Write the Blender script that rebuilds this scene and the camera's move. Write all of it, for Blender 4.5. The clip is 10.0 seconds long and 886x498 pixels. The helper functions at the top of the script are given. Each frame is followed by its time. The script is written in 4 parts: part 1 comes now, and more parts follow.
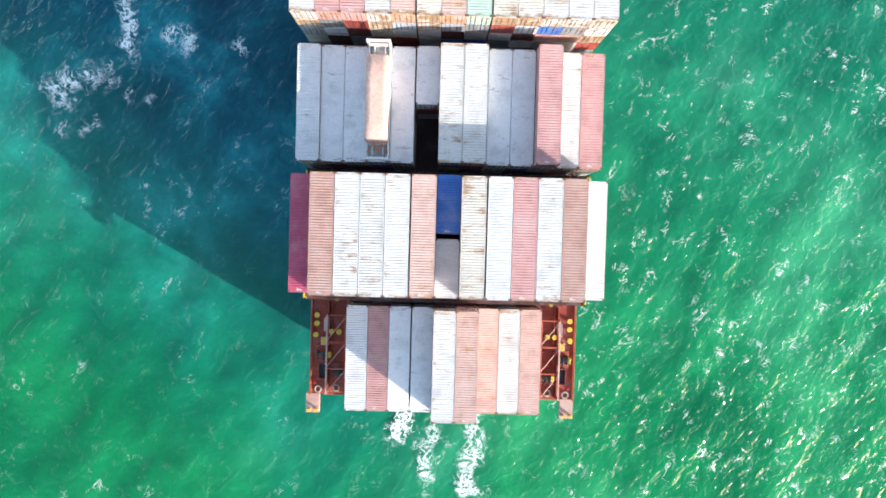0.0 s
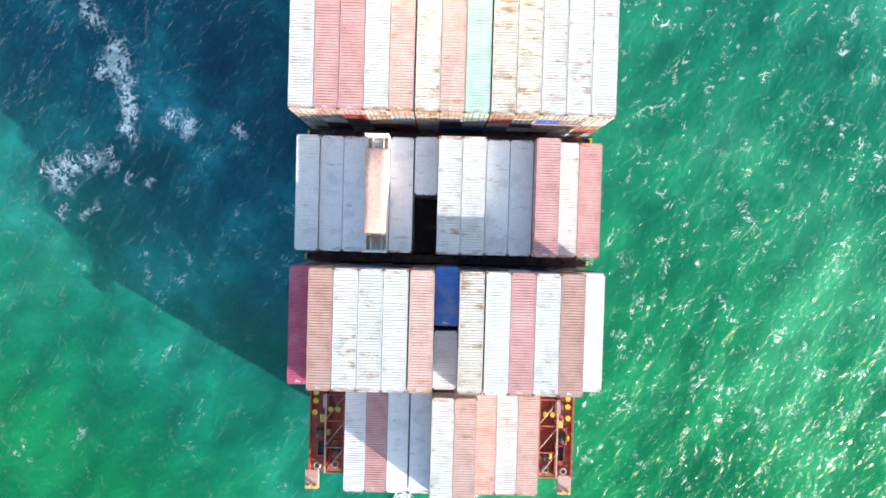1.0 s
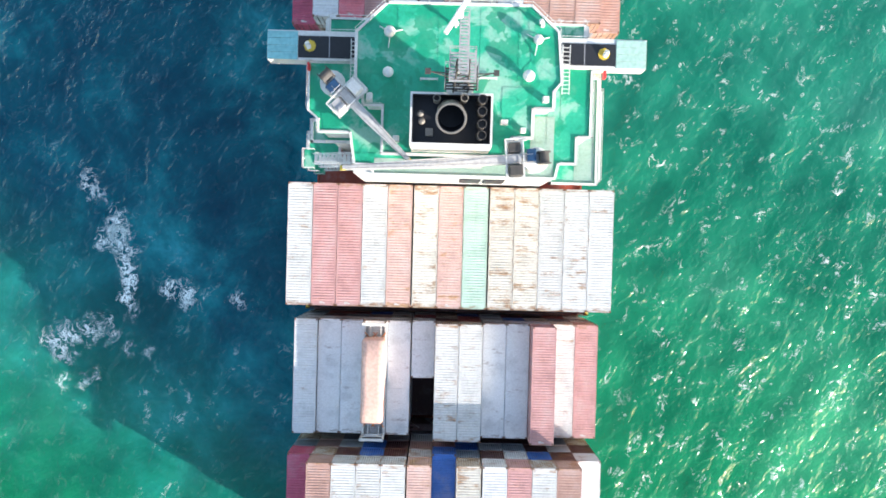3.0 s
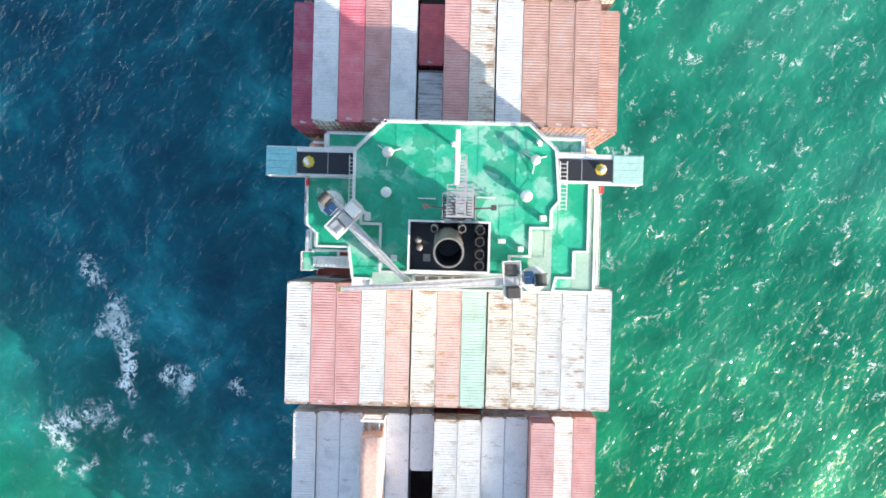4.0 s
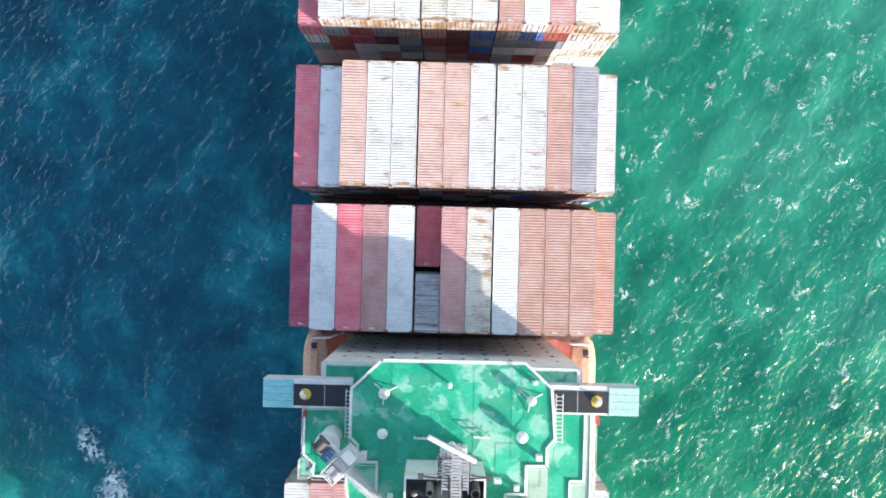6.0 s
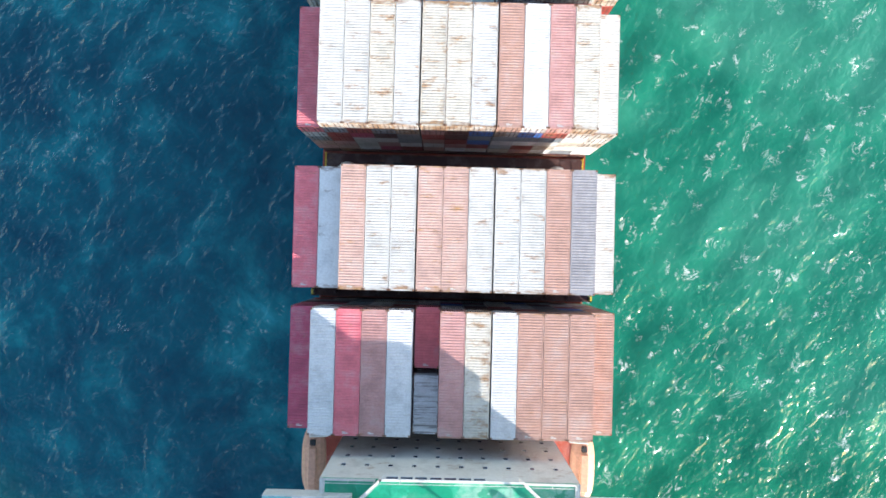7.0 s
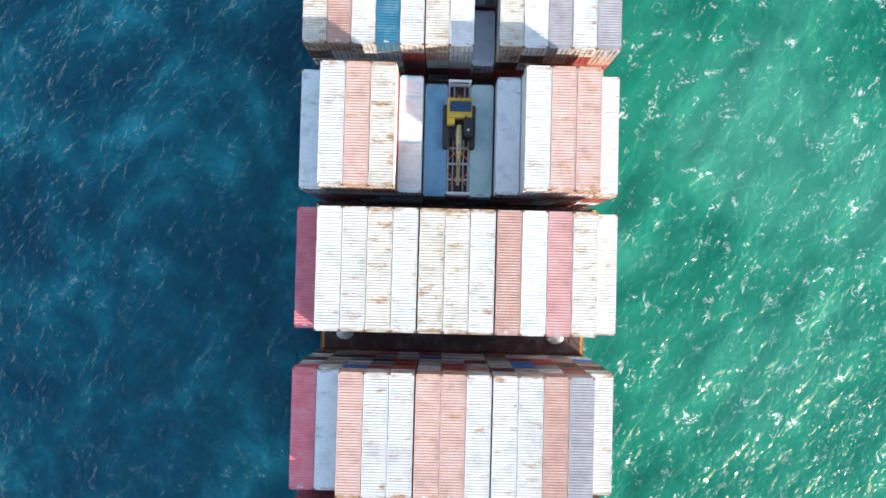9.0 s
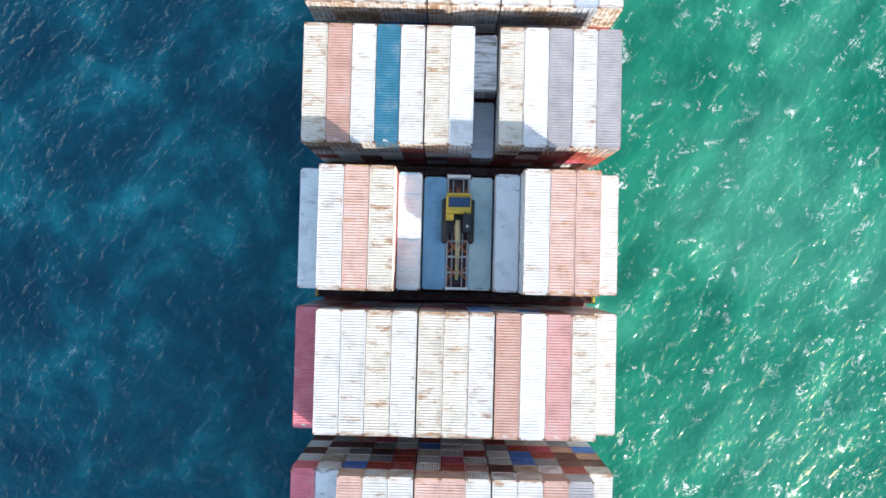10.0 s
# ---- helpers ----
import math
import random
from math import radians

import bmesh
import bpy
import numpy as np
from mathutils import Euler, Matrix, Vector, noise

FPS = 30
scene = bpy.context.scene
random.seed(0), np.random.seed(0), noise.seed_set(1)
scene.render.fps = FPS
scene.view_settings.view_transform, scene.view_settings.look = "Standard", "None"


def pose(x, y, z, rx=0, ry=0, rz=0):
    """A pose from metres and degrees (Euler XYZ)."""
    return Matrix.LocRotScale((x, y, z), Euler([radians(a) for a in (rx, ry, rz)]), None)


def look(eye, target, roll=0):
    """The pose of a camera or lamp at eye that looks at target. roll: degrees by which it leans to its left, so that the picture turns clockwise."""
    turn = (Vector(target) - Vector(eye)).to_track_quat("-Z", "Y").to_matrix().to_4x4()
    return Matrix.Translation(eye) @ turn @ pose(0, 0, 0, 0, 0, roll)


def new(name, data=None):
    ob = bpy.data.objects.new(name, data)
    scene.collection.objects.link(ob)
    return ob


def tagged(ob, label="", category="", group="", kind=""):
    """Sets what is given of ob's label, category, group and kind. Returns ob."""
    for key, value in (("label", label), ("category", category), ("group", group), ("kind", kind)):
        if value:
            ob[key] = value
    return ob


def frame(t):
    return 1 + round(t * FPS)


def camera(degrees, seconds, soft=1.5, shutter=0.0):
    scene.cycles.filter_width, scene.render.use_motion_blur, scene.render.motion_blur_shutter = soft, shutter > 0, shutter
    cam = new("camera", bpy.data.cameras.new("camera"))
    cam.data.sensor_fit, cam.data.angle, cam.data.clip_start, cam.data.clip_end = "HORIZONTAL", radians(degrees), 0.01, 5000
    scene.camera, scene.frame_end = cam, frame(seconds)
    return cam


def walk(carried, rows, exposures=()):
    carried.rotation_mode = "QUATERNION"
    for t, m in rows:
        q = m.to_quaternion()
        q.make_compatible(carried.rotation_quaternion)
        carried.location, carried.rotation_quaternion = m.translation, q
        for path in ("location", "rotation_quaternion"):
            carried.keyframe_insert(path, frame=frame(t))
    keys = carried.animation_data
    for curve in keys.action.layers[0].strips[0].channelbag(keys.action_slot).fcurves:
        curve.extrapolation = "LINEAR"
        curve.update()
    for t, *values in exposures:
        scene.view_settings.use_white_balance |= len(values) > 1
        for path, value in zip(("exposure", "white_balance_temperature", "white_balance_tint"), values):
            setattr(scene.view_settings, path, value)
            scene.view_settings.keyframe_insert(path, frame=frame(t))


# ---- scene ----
cam = camera(68.1, 10.0, soft=1.7)
# seconds, eye x y z, then the turn: nose up, lean, heading. x to starboard, y towards the bow, z from the water
ROWS = [
    (0.0, -1.105, 1.883, 92.825, -1.489, -0.520, 1.588),
    (0.5, -1.101, 6.496, 92.890, -1.409, -0.490, 1.580),
    (1.0, -1.099, 11.130, 92.955, -1.305, -0.460, 1.572),
    (1.5, -1.098, 15.784, 93.020, -1.179, -0.431, 1.564),
    (2.0, -1.100, 20.458, 93.085, -1.035, -0.401, 1.556),
    (2.5, -1.103, 25.152, 93.150, -0.876, -0.371, 1.547),
    (3.0, -1.108, 29.866, 93.215, -0.704, -0.341, 1.539),
    (3.5, -1.116, 34.601, 93.279, -0.523, -0.311, 1.531),
    (4.0, -1.125, 39.355, 93.344, -0.335, -0.281, 1.523),
    (4.5, -1.136, 44.130, 93.409, -0.144, -0.252, 1.514),
    (5.0, -1.149, 48.925, 93.474, 0.048, -0.222, 1.506),
    (5.5, -1.164, 53.740, 93.539, 0.237, -0.192, 1.498),
    (6.0, -1.181, 58.575, 93.604, 0.420, -0.162, 1.490),
    (6.5, -1.200, 63.430, 93.669, 0.596, -0.132, 1.481),
    (7.0, -1.221, 68.305, 93.734, 0.759, -0.102, 1.473),
    (7.5, -1.243, 73.201, 93.798, 0.909, -0.073, 1.465),
    (8.0, -1.268, 78.117, 93.863, 1.041, -0.043, 1.457),
    (8.5, -1.295, 83.053, 93.928, 1.152, -0.013, 1.448),
    (9.0, -1.323, 88.009, 93.993, 1.240, 0.017, 1.440),
    (9.5, -1.354, 92.985, 94.058, 1.302, 0.047, 1.432),
    (10.0, -1.386, 97.981, 94.123, 1.335, 0.076, 1.424)
]
walk(cam, [(t, pose(*r)) for t, *r in ROWS], exposures=[(0.0, 1.68, 6900, 10), (10.0, 1.68, 6900, 10)])
# ---- light ----
SUN = Vector((2.64, -1.85, 1.0)).normalized()
world = bpy.data.worlds.new("sky")
scene.world = world
world.use_nodes = True
wn = world.node_tree
sky = wn.nodes.new("ShaderNodeTexSky")
sky.sky_type, sky.sun_disc = "NISHITA", False
sky.sun_elevation = math.asin(SUN.z)
sky.sun_rotation = math.atan2(SUN.x, SUN.y)
wn.nodes["Background"].inputs["Strength"].default_value = 0.15
wn.links.new(sky.outputs[0], wn.nodes["Background"].inputs["Color"])
sun = new("sun", bpy.data.lights.new("sun", "SUN"))
sun.data.energy, sun.data.angle, sun.data.color = 3.5, radians(0.6), (1.0, 0.955, 0.94)
sun.matrix_world = look(SUN * 300, (0, 0, 0))


# ---- materials ----
def shader(name):
    m = bpy.data.materials.new(name)
    m.use_nodes = True
    nt = m.node_tree
    b = nt.nodes["Principled BSDF"]

    def n(kind, **ins):
        node = nt.nodes.new("ShaderNode" + kind)
        for k, v in ins.items():
            node.inputs[k.replace("_", " ")].default_value = v
        return node
    return m, nt, b, n


def ramp(nt, n, src, stops):
    r = n("ValToRGB")
    e = r.color_ramp.elements
    e[0].position, e[0].color = stops[0][0], (*stops[0][1], 1)
    e[1].position, e[1].color = stops[-1][0], (*stops[-1][1], 1)
    for p, c in stops[1:-1]:
        x = e.new(p)
        x.color = (*c, 1)
    nt.links.new(src, r.inputs[0])
    return r.outputs[0]


def mix(nt, n, fac, a, b, mode="MIX"):
    m = nt.nodes.new("ShaderNodeMix")
    m.data_type, m.blend_type = "RGBA", mode
    for sock, v in ((m.inputs[0], fac), (m.inputs[6], a), (m.inputs[7], b)):
        if isinstance(v, (int, float)):
            sock.default_value = v
        elif isinstance(v, tuple):
            sock.default_value = (*v, 1)
        else:
            nt.links.new(v, sock)
    return m.outputs[2]


def paint(name, color, rust=0.5, rough=0.5, fade=0.25, stain=((0.11, 0.04, 0.015), (0.36, 0.19, 0.07)), grain=(0.55, 1.5)):
    """Weathered marine paint: dull patches, streaks and rust that gathers in blots."""
    m, nt, b, n = shader(name)
    tc, info = n("TexCoord"), n("ObjectInfo")
    shift = n("VectorMath")
    shift.operation = "ADD"
    nt.links.new(tc.outputs["Object"], shift.inputs[0])
    sc = n("VectorMath")
    sc.operation = "SCALE"
    sc.inputs[3].default_value = 91.0
    comb = n("CombineXYZ")
    for i in range(3):
        nt.links.new(info.outputs["Random"], comb.inputs[i])
    nt.links.new(comb.outputs[0], sc.inputs[0])
    nt.links.new(sc.outputs[0], shift.inputs[1])
    p = shift.outputs[0]
    big = n("TexNoise", Scale=0.55, Detail=5.0, Roughness=0.6)
    fine = n("TexNoise", Scale=6.0, Detail=6.0, Roughness=0.7)
    blot = n("TexNoise", Scale=0.8, Detail=9.0, Roughness=0.72)
    for t in (big, fine):
        nt.links.new(p, t.inputs["Vector"])
    across = n("Mapping")
    across.inputs["Scale"].default_value = (*grain, 1.0)
    nt.links.new(p, across.inputs["Vector"])
    nt.links.new(across.outputs[0], blot.inputs["Vector"])
    gen = n("SeparateXYZ")
    nt.links.new(tc.outputs["Generated"], gen.inputs[0])

    def calc(op, a, c, d=0.0):
        q = n("Math")
        q.operation = op
        for sock, val in zip(q.inputs, (a, c, d)):
            if isinstance(val, (int, float)):
                sock.default_value = val
            else:
                nt.links.new(val, sock)
        return q.outputs[0]

    ends = calc("MAXIMUM", calc("SUBTRACT", calc("ABSOLUTE", calc("SUBTRACT", gen.outputs[1], 0.5), 0.0), 0.462), 0.0)
    blotted = calc("MULTIPLY_ADD", ends, 3.2 * min(1.0, 0.4 + rust), blot.outputs[0])
    grey = sum(color) / 3
    dull = tuple(c * (1 - fade) + (grey * 0.6 + 0.3) * fade for c in color)
    dark = tuple(c * 0.80 for c in color)
    base = ramp(nt, n, big.outputs[0], [(0.32, dark), (0.5, color), (0.68, dull)])
    spk = ramp(nt, n, fine.outputs[0], [(0.3, (0.74, 0.73, 0.71)), (0.62, (1, 1, 1))])
    base = mix(nt, n, 0.75, base, spk, "MULTIPLY")
    tone = ramp(nt, n, info.outputs["Random"], [(0.0, (0.90, 0.89, 0.88)), (1.0, (1.0, 1.0, 1.0))])
    base = mix(nt, n, 1.0, base, tone, "MULTIPLY")
    lo = 0.675 - 0.11 * rust
    fac = ramp(nt, n, blotted, [(lo, (0, 0, 0)), (lo + 0.13, (0.85, 0.85, 0.85))])
    rustc = ramp(nt, n, fine.outputs[0], [(0.35, stain[0]), (0.6, stain[1])])
    nt.links.new(mix(nt, n, fac, base, rustc), b.inputs["Base Color"])
    b.inputs["Roughness"].default_value = rough
    bump = n("Bump", Strength=0.15, Distance=0.02)
    nt.links.new(fine.outputs[0], bump.inputs["Height"])
    nt.links.new(bump.outputs[0], b.inputs["Normal"])
    return m


def plain(name, color, rough=0.5, metal=0.0):
    m, nt, b, n = shader(name)
    tc = n("TexCoord")
    t = n("TexNoise", Scale=3.0, Detail=5.0)
    nt.links.new(tc.outputs["Object"], t.inputs["Vector"])
    nt.links.new(ramp(nt, n, t.outputs[0], [(0.3, tuple(c * 0.75 for c in color)), (0.65, color)]), b.inputs["Base Color"])
    b.inputs["Roughness"].default_value, b.inputs["Metallic"].default_value = rough, metal
    return m


PAINT = {
    "W": paint("white_paint", (0.60, 0.605, 0.59), 1.05),
    "T": paint("rusty_cream_paint", (0.60, 0.575, 0.51), 1.45),
    "G": paint("grey_paint", (0.66, 0.675, 0.69), 0.5),
    "S": paint("reefer_paint", (0.82, 0.84, 0.85), 0.8, 0.4, stain=((0.04, 0.03, 0.03), (0.24, 0.11, 0.05))),
    "B": paint("pale_blue_paint", (0.40, 0.46, 0.53), 0.5),
    "P": paint("faded_red_paint", (0.53, 0.29, 0.275), 0.6),
    "O": paint("brown_red_paint", (0.47, 0.285, 0.235), 0.6),
    "D": paint("salmon_paint", (0.58, 0.39, 0.34), 1.1, stain=((0.22, 0.10, 0.035), (0.45, 0.25, 0.09))),
    "R": paint("red_paint", (0.72, 0.18, 0.22), 0.45),
    "M": paint("maroon_paint", (0.50, 0.085, 0.15), 0.4),
    "N": paint("blue_paint", (0.045, 0.19, 0.60), 0.5),
    "C": paint("cyan_paint", (0.02, 0.15, 0.24), 0.45),
    "Q": paint("mint_paint", (0.40, 0.55, 0.46), 0.5),
    "L": paint("light_blue_paint", (0.24, 0.50, 0.70), 0.4),
    "V": paint("pale_teal_paint", (0.58, 0.80, 0.80), 0.35),
    "J": paint("mid_grey_paint", (0.34, 0.335, 0.36), 0.5),
    "U": paint("cyan_scuffed_paint", (0.70, 0.74, 0.76), 1.0, stain=((0.05, 0.36, 0.52), (0.16, 0.52, 0.62)), grain=(0.3, 2.2)),
    "X": paint("deep_red_paint", (0.36, 0.055, 0.045), 0.4),
    "Y": paint("dark_brown_paint", (0.12, 0.04, 0.035), 0.5),
    "Z": paint("slate_paint", (0.24, 0.28, 0.32), 0.5),
    "K": paint("scratched_grey_paint", (0.78, 0.83, 0.88), 1.6, 0.5, 0.25, ((0.012, 0.012, 0.016), (0.06, 0.05, 0.05)), (0.22, 3.4)),
}
CASTING = plain("rusty_corner_casting", (0.17, 0.085, 0.05), 0.7)
BARS = plain("dark_locking_bar", (0.09, 0.07, 0.065), 0.6)
STEEL = plain("steel", (0.35, 0.34, 0.33), 0.45, 0.6)
WHITE = paint("ship_white", (0.74, 0.735, 0.71), 0.25, 0.4)
DECKRED = paint("red_oxide_deck", (0.36, 0.056, 0.028), 0.8, 0.6)
# deck red darkened by the shade between the bays
SHADERED = paint("shaded_red_paint", (0.075, 0.026, 0.023), 0.5, 0.6)
HULLC = paint("hull_paint", (0.10, 0.12, 0.16), 0.4, 0.5)
BLACK = plain("black_paint", (0.015, 0.016, 0.02), 0.5)
YELLOW = plain("yellow_paint", (0.62, 0.43, 0.05), 0.5)
BOOMC = plain("worn_boom_paint", (0.50, 0.43, 0.22), 0.6)
ORANGE = plain("lifeboat_orange", (0.62, 0.33, 0.23), 0.4)
GREY = plain("machine_grey", (0.36, 0.36, 0.37), 0.5)
BOOMGREY = plain("pale_crane_paint", (0.50, 0.49, 0.48), 0.5)
SOOT = plain("sooty_steel", (0.06, 0.055, 0.05), 0.6)
PIPE = plain("exhaust_steel", (0.25, 0.225, 0.19), 0.5, 0.15)
TARP = plain("peach_tarpaulin", (0.68, 0.43, 0.345), 0.7)
STRAP = plain("orange_strap", (0.75, 0.25, 0.08), 0.6)
PALEDECK = paint("faded_deck_paint", (0.30, 0.45, 0.37), 0.4, 0.6)
TYRE = plain("muddy_track", (0.05, 0.038, 0.034), 0.8)
RACK = paint("rack_steel_paint", (0.46, 0.48, 0.52), 0.6)
GLASSC = plain("tinted_window", (0.02, 0.06, 0.13), 0.08)
# one canopy panel in two colours: sunlit to starboard, shaded to port
LITPANEL = plain("sunlit_canopy_panel", (0.36, 0.55, 0.47), 0.35)
SHADEPANEL = plain("shaded_canopy_panel", (0.20, 0.48, 0.51), 0.25)
REDPAINT = plain("signal_red", (0.6, 0.04, 0.04), 0.5)


def deck_green():
    """Green deck paint, worn pale in sheets and stained dark where water stands."""
    m, nt, b, n = shader("green_deck_paint")
    tc = n("TexCoord")
    big = n("TexNoise", Scale=0.30, Detail=5.0, Roughness=0.6, Distortion=0.5)
    wet = n("TexNoise", Scale=0.42, Detail=3.0, Roughness=0.55, Distortion=0.3)
    fine = n("TexNoise", Scale=5.0, Detail=5.0)
    for t in (big, wet, fine):
        nt.links.new(tc.outputs["Object"], t.inputs["Vector"])
    base = ramp(nt, n, big.outputs[0], [(0.40, (0.005, 0.33, 0.195)), (0.50, (0.012, 0.37, 0.22)), (0.53, (0.08, 0.41, 0.27)), (0.61, (0.22, 0.46, 0.35))])
    dark = ramp(nt, n, wet.outputs[0], [(0.51, (0, 0, 0)), (0.53, (0.8, 0.8, 0.8))])
    base = mix(nt, n, dark, base, (0.003, 0.28, 0.15))
    spk = ramp(nt, n, fine.outputs[0], [(0.3, (0.8, 0.8, 0.8)), (0.6, (1, 1, 1))])
    nt.links.new(mix(nt, n, 0.7, base, spk, "MULTIPLY"), b.inputs["Base Color"])
    nt.links.new(ramp(nt, n, wet.outputs[0], [(0.45, (0.6,) * 3), (0.58, (0.3,) * 3)]), b.inputs["Roughness"])
    return m


GREEN = deck_green()


def sea():
    """Turbid coastal water: a cloudy green body with the ship's blue shade put into its colour to port, under a
    wind-ruffled surface with threads of foam.
    """
    m, nt, b, n = shader("sea_water")
    geo = n("NewGeometry")
    pos = geo.outputs["Position"]

    def calc(op, a, c=0.0, d=0.0):
        q = n("Math")
        q.operation = op
        for sock, val in zip(q.inputs, (a, c, d)):
            if isinstance(val, (int, float)):
                sock.default_value = val
            else:
                nt.links.new(val, sock)
        return q.outputs[0]

    def cloud(scale, detail, rough, twist, src=pos):
        t = n("TexNoise", Scale=scale, Detail=detail, Roughness=rough, Distortion=twist)
        nt.links.new(src, t.inputs["Vector"])
        return t.outputs[0]

    def clamp(v):
        return calc("MINIMUM", calc("MAXIMUM", v, 0.0), 1.0)

    big = cloud(0.03, 5.0, 0.6, 0.8)
    mid = cloud(0.11, 6.0, 0.62, 0.8)
    swirl = cloud(0.06, 8.0, 0.66, 0.3)
    xyz = n("SeparateXYZ")
    nt.links.new(pos, xyz.inputs[0])
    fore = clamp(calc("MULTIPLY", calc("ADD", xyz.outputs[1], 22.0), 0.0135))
    # ship's shade painted into the water: a slanting blend to dark blue, port side
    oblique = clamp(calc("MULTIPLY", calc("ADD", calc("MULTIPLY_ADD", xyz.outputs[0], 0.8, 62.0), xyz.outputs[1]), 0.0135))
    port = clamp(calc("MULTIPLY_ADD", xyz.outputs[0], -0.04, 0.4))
    hull_shade = clamp(calc("MULTIPLY", calc("MULTIPLY", oblique, port), calc("MULTIPLY_ADD", big, 1.6, 0.4)))
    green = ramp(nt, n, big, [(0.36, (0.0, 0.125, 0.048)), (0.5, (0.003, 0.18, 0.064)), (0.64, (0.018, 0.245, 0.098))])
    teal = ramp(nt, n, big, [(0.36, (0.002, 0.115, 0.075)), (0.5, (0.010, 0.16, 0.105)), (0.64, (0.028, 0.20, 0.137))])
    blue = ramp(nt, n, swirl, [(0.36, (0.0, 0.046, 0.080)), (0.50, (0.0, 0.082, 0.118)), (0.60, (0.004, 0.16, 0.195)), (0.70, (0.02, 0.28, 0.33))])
    col = mix(nt, n, hull_shade, mix(nt, n, fore, green, teal), blue)
    md = ramp(nt, n, mid, [(0.32, (0.74, 0.80, 0.85)), (0.68, (1.12, 1.10, 1.08))])
    body = mix(nt, n, 0.8, col, md, "MULTIPLY")
    turn = n("Mapping")
    turn.inputs["Rotation"].default_value = (0, 0, radians(35))
    nt.links.new(pos, turn.inputs["Vector"])
    mp = n("Mapping")
    mp.inputs["Scale"].default_value = (1.15, 0.8, 1.0)
    nt.links.new(turn.outputs[0], mp.inputs["Vector"])
    # threads of foam: where a folded noise crosses its middle, in scattered places
    fold = calc("ABSOLUTE", calc("SUBTRACT", cloud(0.5, 6.0, 0.62, 1.2, mp.outputs[0]), 0.5))
    line = clamp(calc("MULTIPLY_ADD", fold, -26.0, 1.0))
    spots = clamp(calc("MULTIPLY", calc("SUBTRACT", cloud(0.38, 5.0, 0.68, 0.3, mp.outputs[0]), 0.545), 11.0))
    where = clamp(calc("MULTIPLY", calc("SUBTRACT", mid, 0.36), 5.0))
    fleck = calc("MULTIPLY", calc("MULTIPLY", line, spots), calc("MULTIPLY", where, calc("MULTIPLY_ADD", calc("MULTIPLY", port, clamp(calc("MULTIPLY_ADD", swirl, -7.0, 4.6))), -0.85, 0.95)))
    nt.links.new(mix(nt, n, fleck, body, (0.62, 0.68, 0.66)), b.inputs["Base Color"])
    b.inputs["Roughness"].default_value = 0.7
    b.inputs["Specular IOR Level"].default_value = 0.0
    b.inputs["Coat Weight"].default_value = 0.8
    b.inputs["Coat IOR"].default_value = 1.33
    nt.links.new(calc("MULTIPLY_ADD", fleck, 0.5, 0.04), b.inputs["Coat Roughness"])
    h = calc("MULTIPLY_ADD", cloud(1.3, 1.5, 0.5, 0.3, mp.outputs[0]), 0.36, cloud(0.45, 1.5, 0.5, 0.4, mp.outputs[0]))
    for sock, strength in (("Coat Normal", 1.0), ("Normal", 0.12)):
        bump = n("Bump", Strength=strength, Distance=0.78)
        nt.links.new(h, bump.inputs["Height"])
        nt.links.new(bump.outputs[0], b.inputs[sock])
    return m


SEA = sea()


def foam_mat():
    """Lacy foam: a net of threads, thick along the middle of a streak, broken into flecks towards its edges."""
    m, nt, b, n = shader("sea_foam")
    tc = n("TexCoord")
    edge = n("Attribute")
    edge.attribute_name = "thick"

    def calc(op, a, c=0.0, d=0.0):
        q = n("Math")
        q.operation = op
        for sock, val in zip(q.inputs, (a, c, d)):
            if isinstance(val, (int, float)):
                sock.default_value = val
            else:
                nt.links.new(val, sock)
        return q.outputs[0]

    def cloud(scale, detail, rough, twist):
        t = n("TexNoise", Scale=scale, Detail=detail, Roughness=rough, Distortion=twist)
        nt.links.new(tc.outputs["Object"], t.inputs["Vector"])
        return t.outputs[0]

    def clamp(v):
        return calc("MINIMUM", calc("MAXIMUM", v, 0.0), 1.0)

    thick = edge.outputs["Fac"]
    swell = calc("MULTIPLY_ADD", thick, 0.16, 0.70)
    threads = []
    for scale, k, twist in ((0.30, -24.0, 0.8), (0.75, -19.0, 0.7)):
        fold = calc("ABSOLUTE", calc("SUBTRACT", cloud(scale, 5.0, 0.62, twist), 0.5))
        threads.append(clamp(calc("MULTIPLY_ADD", fold, k, swell)))
    cover = clamp(calc("MULTIPLY_ADD", calc("SUBTRACT", cloud(0.4, 4.0, 0.6, 0.4), 0.5), 2.6, calc("MULTIPLY_ADD", thick, 0.85, -0.30)))
    c = calc("MULTIPLY", calc("MAXIMUM", calc("MAXIMUM", *threads), 0.05), cover)
    b.inputs["Base Color"].default_value = (0.80, 0.92, 0.92, 1)
    b.inputs["Roughness"].default_value = 0.8
    nt.links.new(ramp(nt, n, c, [(0.02, (0, 0, 0)), (0.60, (0.92, 0.92, 0.92))]), b.inputs["Alpha"])
    return m


FOAM = foam_mat()


# ---- mesh helpers ----
def box(bm, x0, y0, z0, x1, y1, z1, bevel=0.0):
    v = [bm.verts.new((x, y, z)) for z in (z0, z1) for y in (y0, y1) for x in (x0, x1)]
    fs = [bm.faces.new([v[i] for i in q]) for q in ((0, 2, 3, 1), (4, 5, 7, 6), (0, 1, 5, 4), (2, 6, 7, 3), (0, 4, 6, 2), (1, 3, 7, 5))]
    if bevel:
        es = list({e for f in fs for e in f.edges})
        bmesh.ops.bevel(bm, geom=es, offset=bevel, segments=1, affect="EDGES")


